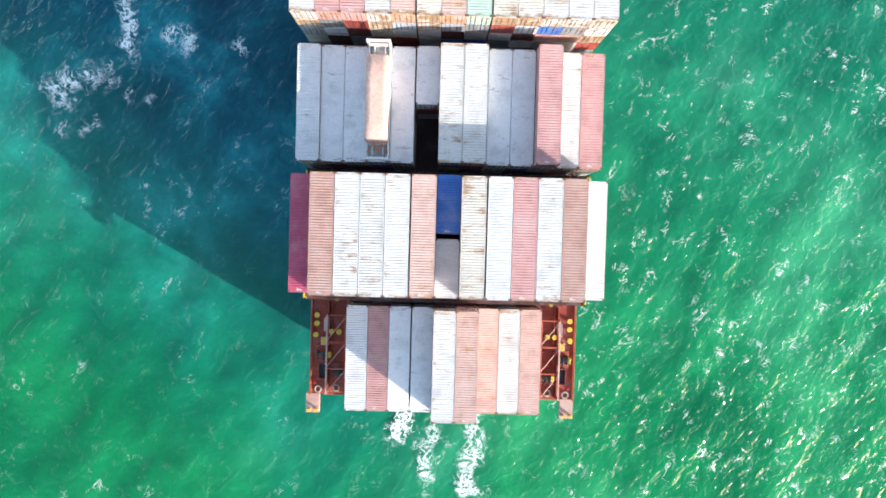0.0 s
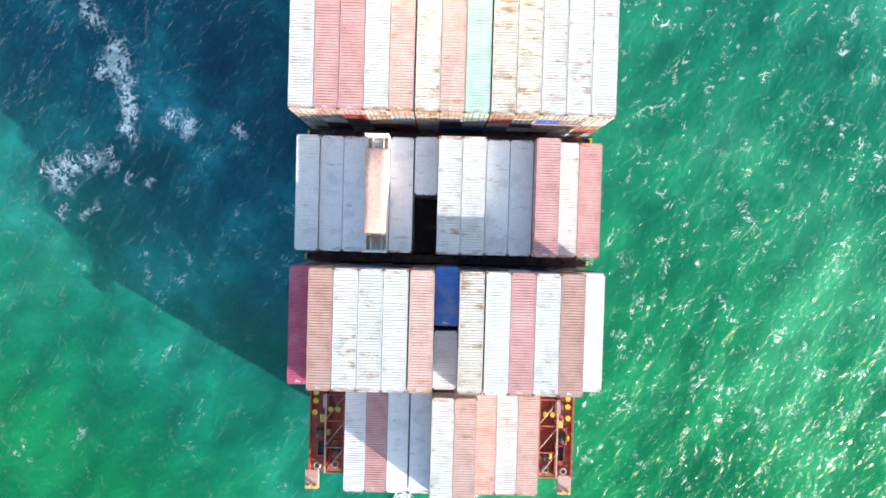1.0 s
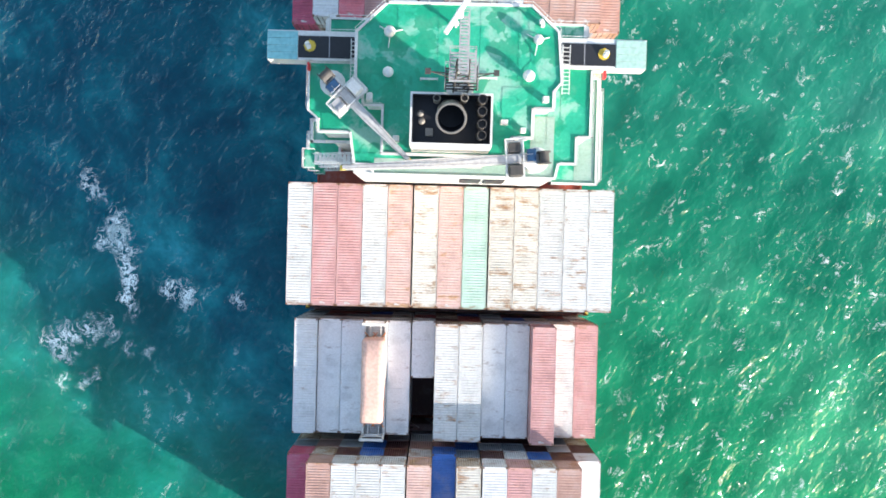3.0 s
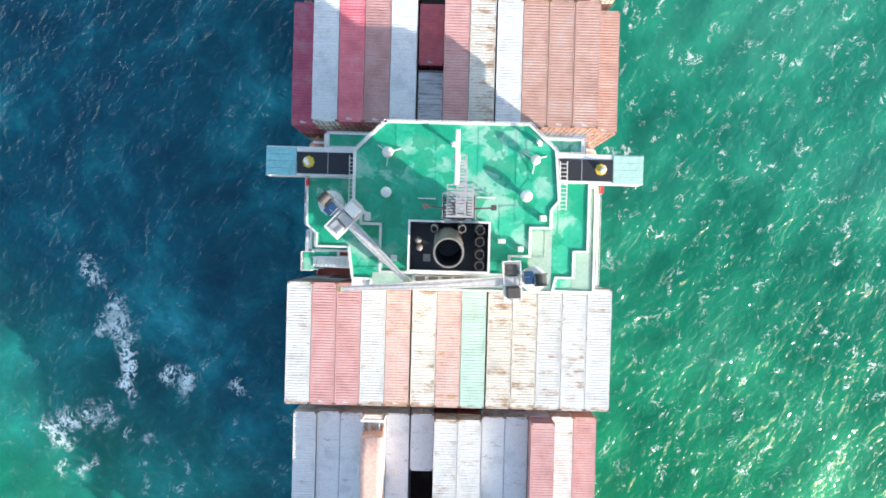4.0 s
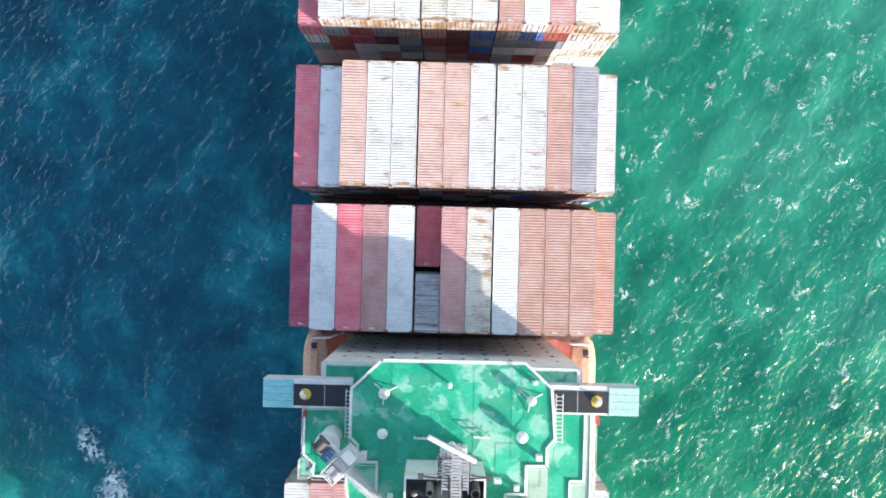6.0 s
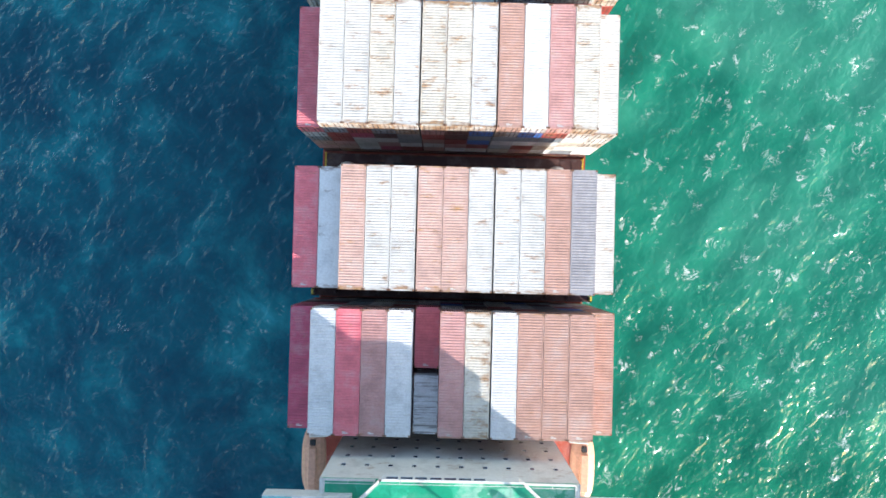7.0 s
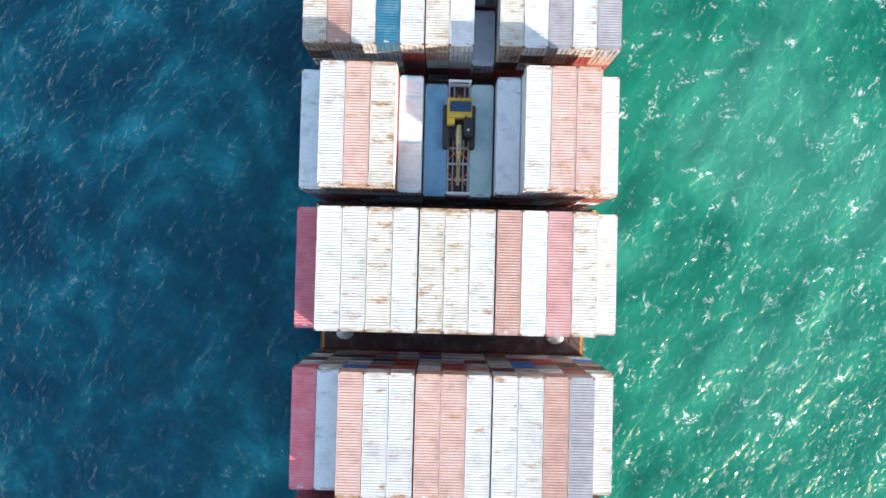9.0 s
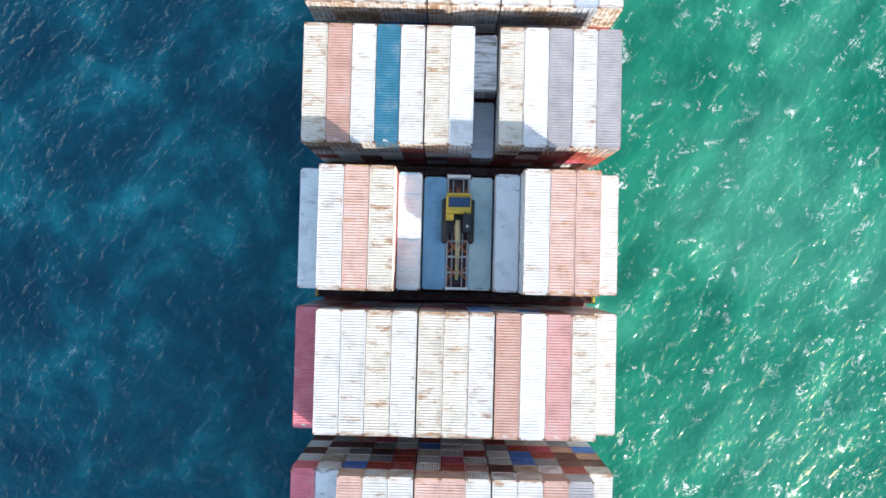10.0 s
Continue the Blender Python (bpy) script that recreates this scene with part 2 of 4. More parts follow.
def prism(bm, pts, z0, z1):
    a = [bm.verts.new((x, y, z0)) for x, y in pts]
    b = [bm.verts.new((x, y, z1)) for x, y in pts]
    n = len(pts)
    bm.faces.new(a[::-1])
    bm.faces.new(b)
    for i in range(n):
        bm.faces.new((a[i], a[(i + 1) % n], b[(i + 1) % n], b[i]))


def tube(bm, p, q, r, seg=8, r2=None, cap=True):
    p, q = Vector(p), Vector(q)
    d = q - p
    u = d.orthogonal().normalized()
    w = d.normalized().cross(u)
    r2 = r if r2 is None else r2
    ra = [bm.verts.new(p + (u * math.cos(a) + w * math.sin(a)) * r) for a in (i * math.tau / seg for i in range(seg))]
    rb = [bm.verts.new(q + (u * math.cos(a) + w * math.sin(a)) * r2) for a in (i * math.tau / seg for i in range(seg))]
    for i in range(seg):
        bm.faces.new((ra[i], ra[(i + 1) % seg], rb[(i + 1) % seg], rb[i]))
    if cap:
        bm.faces.new(ra[::-1])
        bm.faces.new(rb)


def ball(bm, c, r, seg=12, squash=1.0):
    rows = []
    for j in range(1, 6):
        a = math.pi * j / 6
        rows.append([bm.verts.new((c[0] + r * math.sin(a) * math.cos(i * math.tau / seg), c[1] + r * math.sin(a) * math.sin(i * math.tau / seg), c[2] + r * math.cos(a) * squash)) for i in range(seg)])
    t, bt = bm.verts.new((c[0], c[1], c[2] + r * squash)), bm.verts.new((c[0], c[1], c[2] - r * squash))
    for i in range(seg):
        k = (i + 1) % seg
        bm.faces.new((t, rows[0][i], rows[0][k]))
        bm.faces.new((bt, rows[-1][k], rows[-1][i]))
        for a, b in zip(rows, rows[1:]):
            bm.faces.new((a[i], b[i], b[k], a[k]))


def ring(bm, c, r0, r1, z0, z1, seg=20):
    vs = []
    for i in range(seg):
        a = i * math.tau / seg
        vs.append([bm.verts.new((c[0] + r * math.cos(a), c[1] + r * math.sin(a), z)) for r, z in ((r0, z0), (r1, z0), (r1, z1), (r0, z1))])
    for i in range(seg):
        a, b = vs[i], vs[(i + 1) % seg]
        for j in range(4):
            bm.faces.new((a[j], b[j], b[(j + 1) % 4], a[(j + 1) % 4]))


def mesh_of(name, bm, material):
    bmesh.ops.recalc_face_normals(bm, faces=bm.faces[:])
    me = bpy.data.meshes.new(name)
    bm.to_mesh(me)
    bm.free()
    me.materials.append(material)
    return me


def part(name, bm, material, parent=None, label=""):
    ob = new(name, mesh_of(name, bm, material))
    ob.parent = parent
    if label:
        ob["label"] = label
    return ob


def boxes(*specs, bevel=0.0):
    bm = bmesh.new()
    for s in specs:
        box(bm, *s, bevel=bevel)
    return bm


def empty(name, m=None, **tags):
    ob = new(name)
    ob.matrix_world = m or Matrix()
    return tagged(ob, **tags)


def rail_run(bm, pts, h=1.0, r=0.035, step=1.5, bars=(0.5, 1.0)):
    for (x0, y0, z0), (x1, y1, z1) in zip(pts, pts[1:]):
        d = math.hypot(x1 - x0, y1 - y0)
        for k in bars:
            tube(bm, (x0, y0, z0 + h * k), (x1, y1, z1 + h * k), r, 4)
        c = max(1, round(d / step))
        for i in range(c + 1):
            s = i / c
            x, y, z = x0 + (x1 - x0) * s, y0 + (y1 - y0) * s, z0 + (z1 - z0) * s
            tube(bm, (x, y, z), (x, y, z + h), r, 4)


def edge_strip(bm, pts, z, w=0.2, h=0.14):
    """A low coaming along the edge of a deck."""
    for i, ((x0, y0), (x1, y1)) in enumerate(zip(pts, pts[1:])):
        d = Vector((x1 - x0, y1 - y0)).normalized()
        s, e = Vector((-d.y, d.x)) * w / 2, d * w / 2
        a, b = Vector((x0, y0)) - e, Vector((x1, y1)) + e
        prism(bm, [tuple(q) for q in (a - s, b - s, b + s, a + s)], z + 0.004 + 0.003 * (i % 3), z + h + 0.006 * (i % 3))


# ---- water and hull ----
def make_water():
    n, s, x0, y0 = 280, 0.9, -126.0, -70.0
    rng = np.random.RandomState(4)
    xs = x0 + np.arange(n + 1) * s
    ys = y0 + np.arange(n + 1) * s
    gx, gy = np.meshgrid(xs, ys)
    z = np.zeros_like(gx)
    for i in range(26):
        a = radians(-40 + rng.normal() * 40)
        L = 3.5 + 12 * rng.rand() ** 2
        z += 0.009 * L ** 0.9 * np.sin((gx * math.cos(a) + gy * math.sin(a)) * math.tau / L + rng.rand() * 7) / 2.2
    edge = np.minimum.reduce([gx - xs[0], xs[-1] - gx, gy - ys[0], ys[-1] - gy])
    z *= np.clip(edge / 8, 0, 1)
    verts = np.stack([gx, gy, z], -1).reshape(-1, 3)
    i = np.arange(n)
    q = (i[:, None] * (n + 1) + i[None, :]).ravel()
    faces = np.stack([q, q + 1, q + n + 2, q + n + 1], 1)
    xb, yb = xs[-1], ys[-1]
    far = 2500.0
    c = len(verts)
    outer = np.array([(-far, -far, 0), (far, -far, 0), (far, far, 0), (-far, far, 0), (x0, y0, 0), (xb, y0, 0), (xb, yb, 0), (x0, yb, 0)])
    me = bpy.data.meshes.new("water")
    allf = faces.tolist() + [[c, c + 1, c + 5, c + 4], [c + 1, c + 2, c + 6, c + 5], [c + 2, c + 3, c + 7, c + 6], [c + 3, c, c + 4, c + 7]]
    me.from_pydata(np.concatenate([verts, outer]).tolist(), [], allf)
    me.polygons.foreach_set("use_smooth", [True] * len(me.polygons))
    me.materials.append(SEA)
    ob = new("water", me)
    tagged(ob, "wind-ruffled turbid green sea water", "water", kind="structure")


make_water()
DECK, BASE = 12.5, 15.0
BEAM = 16.1
STERN, BOW = -18.4, 172.0


def make_ship():
    ship = empty("ship_hull", label="dark painted hull of a container ship", category="ship", kind="structure")
    bm = bmesh.new()
    deck = [(-BEAM, STERN), (BEAM, STERN), (BEAM, 140), (9, 160), (0, BOW), (-9, 160), (-BEAM, 140)]
    wl = [(-11.5, STERN + 3), (11.5, STERN + 3), (BEAM - 0.3, 12), (BEAM - 0.3, 138), (7, 156), (0, 166), (-7, 156), (-BEAM + 0.3, 138), (-BEAM + 0.3, 12)]
    top = [(-BEAM, STERN), (BEAM, STERN), (BEAM, 12), (BEAM, 140), (9, 160), (0, BOW), (-9, 160), (-BEAM, 140), (-BEAM, 12)]
    a = [bm.verts.new((x, y, -3)) for x, y in wl]
    m = [bm.verts.new((x * 0.35 + u * 0.65, y * 0.4 + v * 0.6, 6.0)) for (x, y), (u, v) in zip(wl, top)]
    b = [bm.verts.new((x, y, DECK - 0.02)) for x, y in top]
    for lo, hi in ((a, m), (m, b)):
        for i in range(9):
            bm.faces.new((lo[i], lo[(i + 1) % 9], hi[(i + 1) % 9], hi[i]))
    bm.faces.new(b)
    part("hull", bm, HULLC, ship)
    bm = bmesh.new()
    prism(bm, [(x * 0.999, y) for x, y in deck], DECK - 0.02, DECK)
    part("deck", bm, DECKRED, ship, "red oxide painted steel main deck")
    for sgn in (-1, 1):
        bm = boxes((sgn * BEAM - 0.08, STERN + 0.1, DECK, sgn * BEAM + 0.08, 138, DECK + 0.35))
        part("gunwale", bm, DECKRED, ship)
    return ship


make_ship()

# ---- containers ----
CW = 2.43


def ribs(bm, along, a0, a1, n, depth, place):
    """A corrugated sheet: a trapezoid wave from a0 to a1, carried over the other way by place(s, height, side)."""
    p = (a1 - a0) / n
    prof = []
    for i in range(n):
        s = a0 + i * p
        prof += [(s, 0), (s + 0.30 * p, 0), (s + 0.5 * p, -depth), (s + 0.80 * p, -depth)]
    prof.append((a1, 0))
    rows = [[bm.verts.new(place(s, h, e)) for s, h in prof] for e in (0, 1)]
    for i in range(len(prof) - 1):
        bm.faces.new((rows[0][i], rows[0][i + 1], rows[1][i + 1], rows[1][i]))


def container_frame(L, h):
    bm = bmesh.new()
    w, l = CW / 2, L / 2
    for sx in (-1, 1):
        for sy in (-1, 1):
            x, y = sx * (w - 0.08), sy * (l - 0.08)
            box(bm, x - 0.08, y - 0.08, 0.1, x + 0.08, y + 0.08, h - 0.1)
            for z in (0.0, h - 0.12):
                box(bm, x - 0.085, y - 0.09, z, x + 0.085, y + 0.09, z + 0.12)
                bm.faces.ensure_lookup_table()
                for f in bm.faces[-6:]:
                    f.material_index = 1
        for z in (0.02, h - 0.10):
            box(bm, sx * (w - 0.04) - 0.04, -l + 0.17, z, sx * (w - 0.04) + 0.04, l - 0.17, z + 0.08)
    for sy in (-1, 1):
        for z in (0.02, h - 0.12):
            box(bm, -w + 0.17, sy * (l - 0.06) - 0.06, z, w - 0.17, sy * (l - 0.06) + 0.06, z + 0.11)
    return bm


def sheet(bm, prof, place):
    rows = [[bm.verts.new(place(s, h, e)) for s, h in prof] for e in (0, 1)]
    for i in range(len(prof) - 1):
        bm.faces.new((rows[0][i], rows[0][i + 1], rows[1][i + 1], rows[1][i]))


def container_roof(L, h, smooth):
    """A roof sheet: crosswise corrugations between flat end plates, or flat panels with narrow seams."""
    bm = bmesh.new()
    w, l = CW / 2 - 0.07, L / 2 - 0.10
    prof = [(-l, -0.02), (-l + 0.28, -0.02)]
    n = (5 if L > 8 else 2) if smooth else (42 if L > 8 else 20)
    p = (2 * l - 0.56) / n
    for i in range(n):
        s = -l + 0.28 + i * p
        if smooth:
            prof += [(s + 0.02, 0), (s + p - 0.02, 0), (s + p, -0.02)]
        else:
            prof += [(s + 0.10 * p, -0.04), (s + 0.45 * p, -0.04), (s + 0.62 * p, 0), (s + 0.95 * p, 0)]
    prof += [(l - 0.27, -0.02), (l, -0.02)]
    sheet(bm, prof, lambda s, d, e: (w if e else -w, s, h - 0.012 + d))
    return bm


def container_side(L, h, sx, smooth):
    bm = bmesh.new()
    x, l = sx * (CW / 2 - 0.015), L / 2 - 0.16
    if smooth:
        box(bm, min(x, x - sx * 0.05), -l, 0.1, max(x, x - sx * 0.05), l, h - 0.1)
    else:
        ribs(bm, 1, -l, l, 36 if L > 8 else 18, 0.04, lambda s, d, e: (x + sx * d, s, h - 0.1 if e else 0.1))
    return bm


def container_end(L, h):
    bm = bmesh.new()
    w, y = CW / 2 - 0.16, L / 2 - 0.03
    ribs(bm, 0, -w, w, 9, 0.05, lambda s, d, e: (s, y + d, h - 0.12 if e else 0.12))
    return bm


def container_door(L, h, sx):
    bm = bmesh.new()
    y = -L / 2 + 0.03
    x0, x1 = (0.008, CW / 2 - 0.16) if sx > 0 else (-CW / 2 + 0.16, -0.008)
    box(bm, x0, y, 0.13, x1, y + 0.05, h - 0.13)
    return bm


def door_bar(L, h, x):
    bm = bmesh.new()
    y = -L / 2 + 0.012
    tube(bm, (x, y, 0.12), (x, y, h - 0.12), 0.035, 4)
    box(bm, x - 0.06, y - 0.012, h * 0.45, x + 0.14, y + 0.012, h * 0.45 + 0.05)
    return bm


MESHES = {}


def shared(key, fn):
    if key not in MESHES:
        MESHES[key] = mesh_of(key[0], fn(), PAINT["W"])
        MESHES[key].materials.append(CASTING)
    return MESHES[key]


def coloured(name, me, mat, parent):
    ob = new(name, me)
    ob.parent = parent
    ob.material_slots[0].link = "OBJECT"
    ob.material_slots[0].material = mat
    return ob


WORDS = {"W": "white", "T": "rust-streaked cream", "G": "light grey", "S": "pale grey smooth-roofed", "B": "pale blue-grey", "P": "faded red", "O": "faded brown-red", "D": "pale salmon-red",
         "R": "red", "M": "maroon", "N": "bright blue", "C": "cyan blue", "Q": "mint green", "L": "light blue", "U": "white cyan-scuffed", "V": "pale teal", "J": "mid grey", "X": "deep red", "Y": "dark brown", "Z": "slate grey", "K": "scratched and rusty grey"}


def container(x, y, z, L, h, colour, top, group, ends=True):
    """One shipping container, its doors facing aft. Those on top carry roof and walls as separate panels."""
    mat = PAINT[colour]
    smooth = colour in "SLV"
    lk, hk = round(L, 2), round(h, 2)
    c = empty("shipping_container", Matrix.Translation((x, y, z)),
              label=("%s %s shipping container %s" % (WORDS[colour], "forty-foot" if L > 8 else "twenty-foot", "topping a stack" if top else "inside a stack")),
              category="container", group=group)
    coloured("frame", shared(("frame", lk, hk), lambda: container_frame(L, h)), mat, c)
    coloured("roof", shared(("roof", lk, hk, smooth and top), lambda: container_roof(L, h, smooth and top)), mat, c)
    for sx in (-1, 1):
        coloured("side_wall", shared(("side_wall", lk, hk, sx, smooth), lambda: container_side(L, h, sx, smooth)), mat, c)
    coloured("front_wall", shared(("front_wall", lk, hk), lambda: container_end(L, h)), mat, c)
    for sx in (-1, 1):
        d = coloured("door", shared(("door", lk, hk, sx), lambda: container_door(L, h, sx)), mat, c)
        for k in (0.35, 0.8):
            coloured("locking_bar", shared(("locking_bar", lk, hk, sx * k), lambda: door_bar(L, h, sx * k)), BARS, d)
    if top and colour in "PORMNCXD":
        r = c.children[1]
        for i, (w, d) in enumerate(((0.55, 0.10), (0.30, 0.08))):
            coloured("marking", shared(("marking", lk, hk, i), lambda: boxes((-0.35, -L / 2 + 0.20 + i * 0.13, h - 0.030, -0.35 + w, -L / 2 + 0.20 + d + i * 0.13, h - 0.022))), PAINT["W"], r)
    return c


COLX = lambda k: (k - 6) * 2.48 + (0.12 if k > 7 else -0.12 if k < 5 else 0.0)
UNDER = "WWTGGSPOMNKZZZXXXYYYNBWG"
rng = random.Random(7)


LOWER = []


def stack(k, rear, ztop, top, base=BASE, L=12.19, group="deck containers"):
    n = max(1, round((ztop - base) / 2.70))
    h = round((ztop - base) / n - 0.01, 2)
    for i in range(n):
        z = base + i * (h + 0.01)
        c = top if i == n - 1 else rng.choice(UNDER)
        if i >= n - 2 or (i == n - 3 and k in (0, 12)):
            container(COLX(k), rear + L / 2, z, L, h, c, i == n - 1, group)
        else:
            LOWER.append((COLX(k), rear + L / 2, z, L, h, c))


def lower_tiers():
    """The deep tiers of all stacks, of which only end walls show in the gaps."""
    verts, faces, mats = [], [], []
    keys = sorted({c[5] for c in LOWER})
    for x, y, z, L, h, colour in LOWER:
        for fn in (lambda: container_frame(L, h), lambda: container_side(L, h, -1, True), lambda: container_side(L, h, 1, True), lambda: container_end(L, h),
                   lambda: container_door(L, h, -1), lambda: container_door(L, h, 1), lambda: door_bar(L, h, 0.35), lambda: door_bar(L, h, -0.35)):
            bm = fn()
            bm.verts.index_update()
            o = len(verts)
            verts += [(v.co.x + x, v.co.y + y, v.co.z + z) for v in bm.verts]
            faces += [[o + v.index for v in f.verts] for f in bm.faces]
            mats += [keys.index(colour)] * len(bm.faces)
            bm.free()
    me = bpy.data.meshes.new("container_tier")
    me.from_pydata(verts, [], faces)
    for k in keys:
        me.materials.append(PAINT[k])
    me.polygons.foreach_set("material_index", mats)
    tagged(new("container_tier", me), "mixed weathered containers deep in the deck stacks", "container", kind="stuff")


def bay(rear, spec, name, base=BASE, first=0):
    for k, s in enumerate(spec, first):
        if s:
            stack(k, rear, s[0], s[1], base, group=name)


# columns from port to starboard: height of the top, paint
bay(-19.0, [(17.5, "G"), (17.5, "P"), (17.5, "S"), (17.5, "S"), None, None, (17.5, "D"), (17.5, "W"), (17.5, "D")], "stern bay", 12.5, 2)
stack(6, -18.8, 22.4, "W", 12.5, group="stern bay")
stack(7, -18.8, 22.4, "D", 12.5, group="stern bay")
bay(-4.7, [(25.6, "M"), (28.3, "O"), (28.3, "W"), (28.3, "W"), (28.3, "W"), (28.3, "D"), None, (28.3, "T"), (28.3, "G"), (28.3, "P"), (28.3, "W"), (28.3, "O"), (25.8, "G")], "bay aft of the short stacks")
stack(6, 1.7, 25.6, "N", L=6.06)
stack(6, -4.9, 25.6, "G", L=6.06)
bay(9.05, [(23.6, "G"), (23.2, "S"), (23.2, "S"), (23.6, "G"), (23.4, "S"), None, (25.3, "W"), (25.3, "W"), (23.7, "S"), (23.7, "S"), (25.9, "P"), (23.0, "W"), (23.0, "P")], "bay of short stacks")
stack(5, 15.25, 23.6, "S", L=6.06)
bay(23.15, [(27.95, c) for c in "WPPWDTDQTTWWW"], "bay aft of the bridge")
bay(50.95, [(28.0, "M"), (30.5, "G"), (30.5, "R"), (30.5, "P"), (30.5, "G"), None, (30.5, "P"), (30.5, "T"), (30.5, "G"), (30.5, "O"), (30.5, "O"), (30.5, "O"), (28.0, "O")], "bay ahead of the bridge")
stack(5, 57.25, 28.0, "R", L=6.06)
stack(5, 50.65, 28.0, "K", L=6.06)
bay(65.0, [(27.9, "R"), (27.9, "S"), (30.0, "D"), (30.0, "W"), (30.0, "W"), (30.0, "D"), (30.0, "D"), (30.0, "W"), (30.0, "W"), (30.0, "W"), (30.0, "O"), (30.0, "J"), (27.3, "W")], "second bay ahead of the bridge")
bay(81.15, [(27.7, "R"), (30.1, "W"), (30.1, "W"), (30.1, "T"), (30.1, "W"), (30.1, "T"), (30.1, "T"), (30.1, "W"), (30.1, "O"), (30.1, "G"), (30.1, "P"), (30.1, "T"), (27.7, "W")], "third bay ahead of the bridge")
# column 6 is dark brown to paint in the shade of the rack's hollow
bay(95.25, [(27.5, "S"), (30.7, "W"), (30.7, "D"), (30.7, "T"), (26.2, "U"), (23.2, "L"), (22.6, "Y"), (23.2, "V"), (26.4, "S"), (30.7, "W"), (30.7, "D"), (30.7, "D"), (27.5, "W")], "bay with the digger")
bay(110.1, [(27.9, c) for c in "TOWCWTG"] + [None] + [(27.9, c) for c in "TGJWJ"], "fourth bay ahead of the bridge")
stack(7, 116.3, 25.2, "K", L=6.06)
stack(7, 109.7, 22.8, "B", L=6.06)
bay(124.4, [(28.0, c) for c in "WTWWWTWWWTWBW"], "foremost bay")
lower_tiers()


# ---- hatch covers, lashing bridges ----
def hatch(rear, length=12.4):
    h = empty("hatch_cover", Matrix.Translation((0, rear + length / 2, DECK)), label="red steel hatch cover under a container bay, painted shade-dark", category="hatch cover")
    for i in range(3):
        x = (i - 1) * 9.2
        part("panel", boxes((x - 4.57, -length / 2, 1.35, x + 4.59, length / 2, 2.5), bevel=0.05), SHADERED, h)
    part("coaming", boxes((-13.7, -length / 2 + 0.15, 0, 13.7, length / 2 - 0.15, 1.35)), SHADERED, h)
    for sx in (-1, 1):
        for sy in (-1, 0, 1):
            part("pedestal", boxes((sx * 15.0 - 1.0, sy * (length / 2 - 0.5) - 0.35, 0, sx * 15.0 + 1.0, sy * (length / 2 - 0.5) + 0.35, 2.5), bevel=0.04), SHADERED, h)
    return h


for r in (-4.8, 8.95, 23.05, 50.85, 64.9, 81.05, 95.15, 110.0, 124.3):
    hatch(r)


def lashing_bridge(y, w=0.8, name="lashing_bridge"):
    b = empty(name, Matrix.Translation((0, y, DECK)), label="rust-red steel lashing bridge with yellow end posts", category="lashing bridge")
    for z in (2.4, 5.0):
        part("walkway", boxes((-15.9, -w / 2, z, 15.9, w / 2, z + 0.08)), SHADERED, b)
    for i in range(14):
        x = (i - 6.5) * 2.44
        part("post", boxes((x - 0.1, -0.12, 0, x + 0.1, 0.12, 6.0)), SHADERED, b)
    for sx in (-1, 1):
        part("end_frame", boxes((sx * 15.95 - 0.1, -w / 2, 0, sx * 15.95 + 0.1, -w / 2 + 0.15, 6.2), (sx * 15.95 - 0.1, w / 2 - 0.15, 0, sx * 15.95 + 0.1, w / 2, 6.2), (sx * 15.95 - 0.1, -w / 2, 6.05, sx * 15.95 + 0.1, w / 2, 6.2)), YELLOW, b, "yellow end frame")
    for sy in (-1, 1):
        bm = bmesh.new()
        rail_run(bm, [(-15.8, sy * w / 2, 5.08), (15.8, sy * w / 2, 5.08)], 1.0, 0.03, 2.5)
        part("handrail", bm, SHADERED, b)
    for i in range(12):
        x = (i - 5.5) * 2.5
        bm = bmesh.new()
        tube(bm, (x - 0.9, w * 0.4, 2.5), (x + 0.9, w * 0.45, 6.4), 0.035, 4)
        part("lashing_rod", bm, STEEL, b)
    return b


for y in (8.25, 22.2, 64.05, 94.3, 108.8, 123.4):
    lashing_bridge(y)
lashing_bridge(-5.7)
# added bridge: its dark walkway stands for the shade in the deckhouse gap
lashing_bridge(49.85, 1.5)


# ---- accommodation block ----
NAV, ROOF = 36.4, 38.5


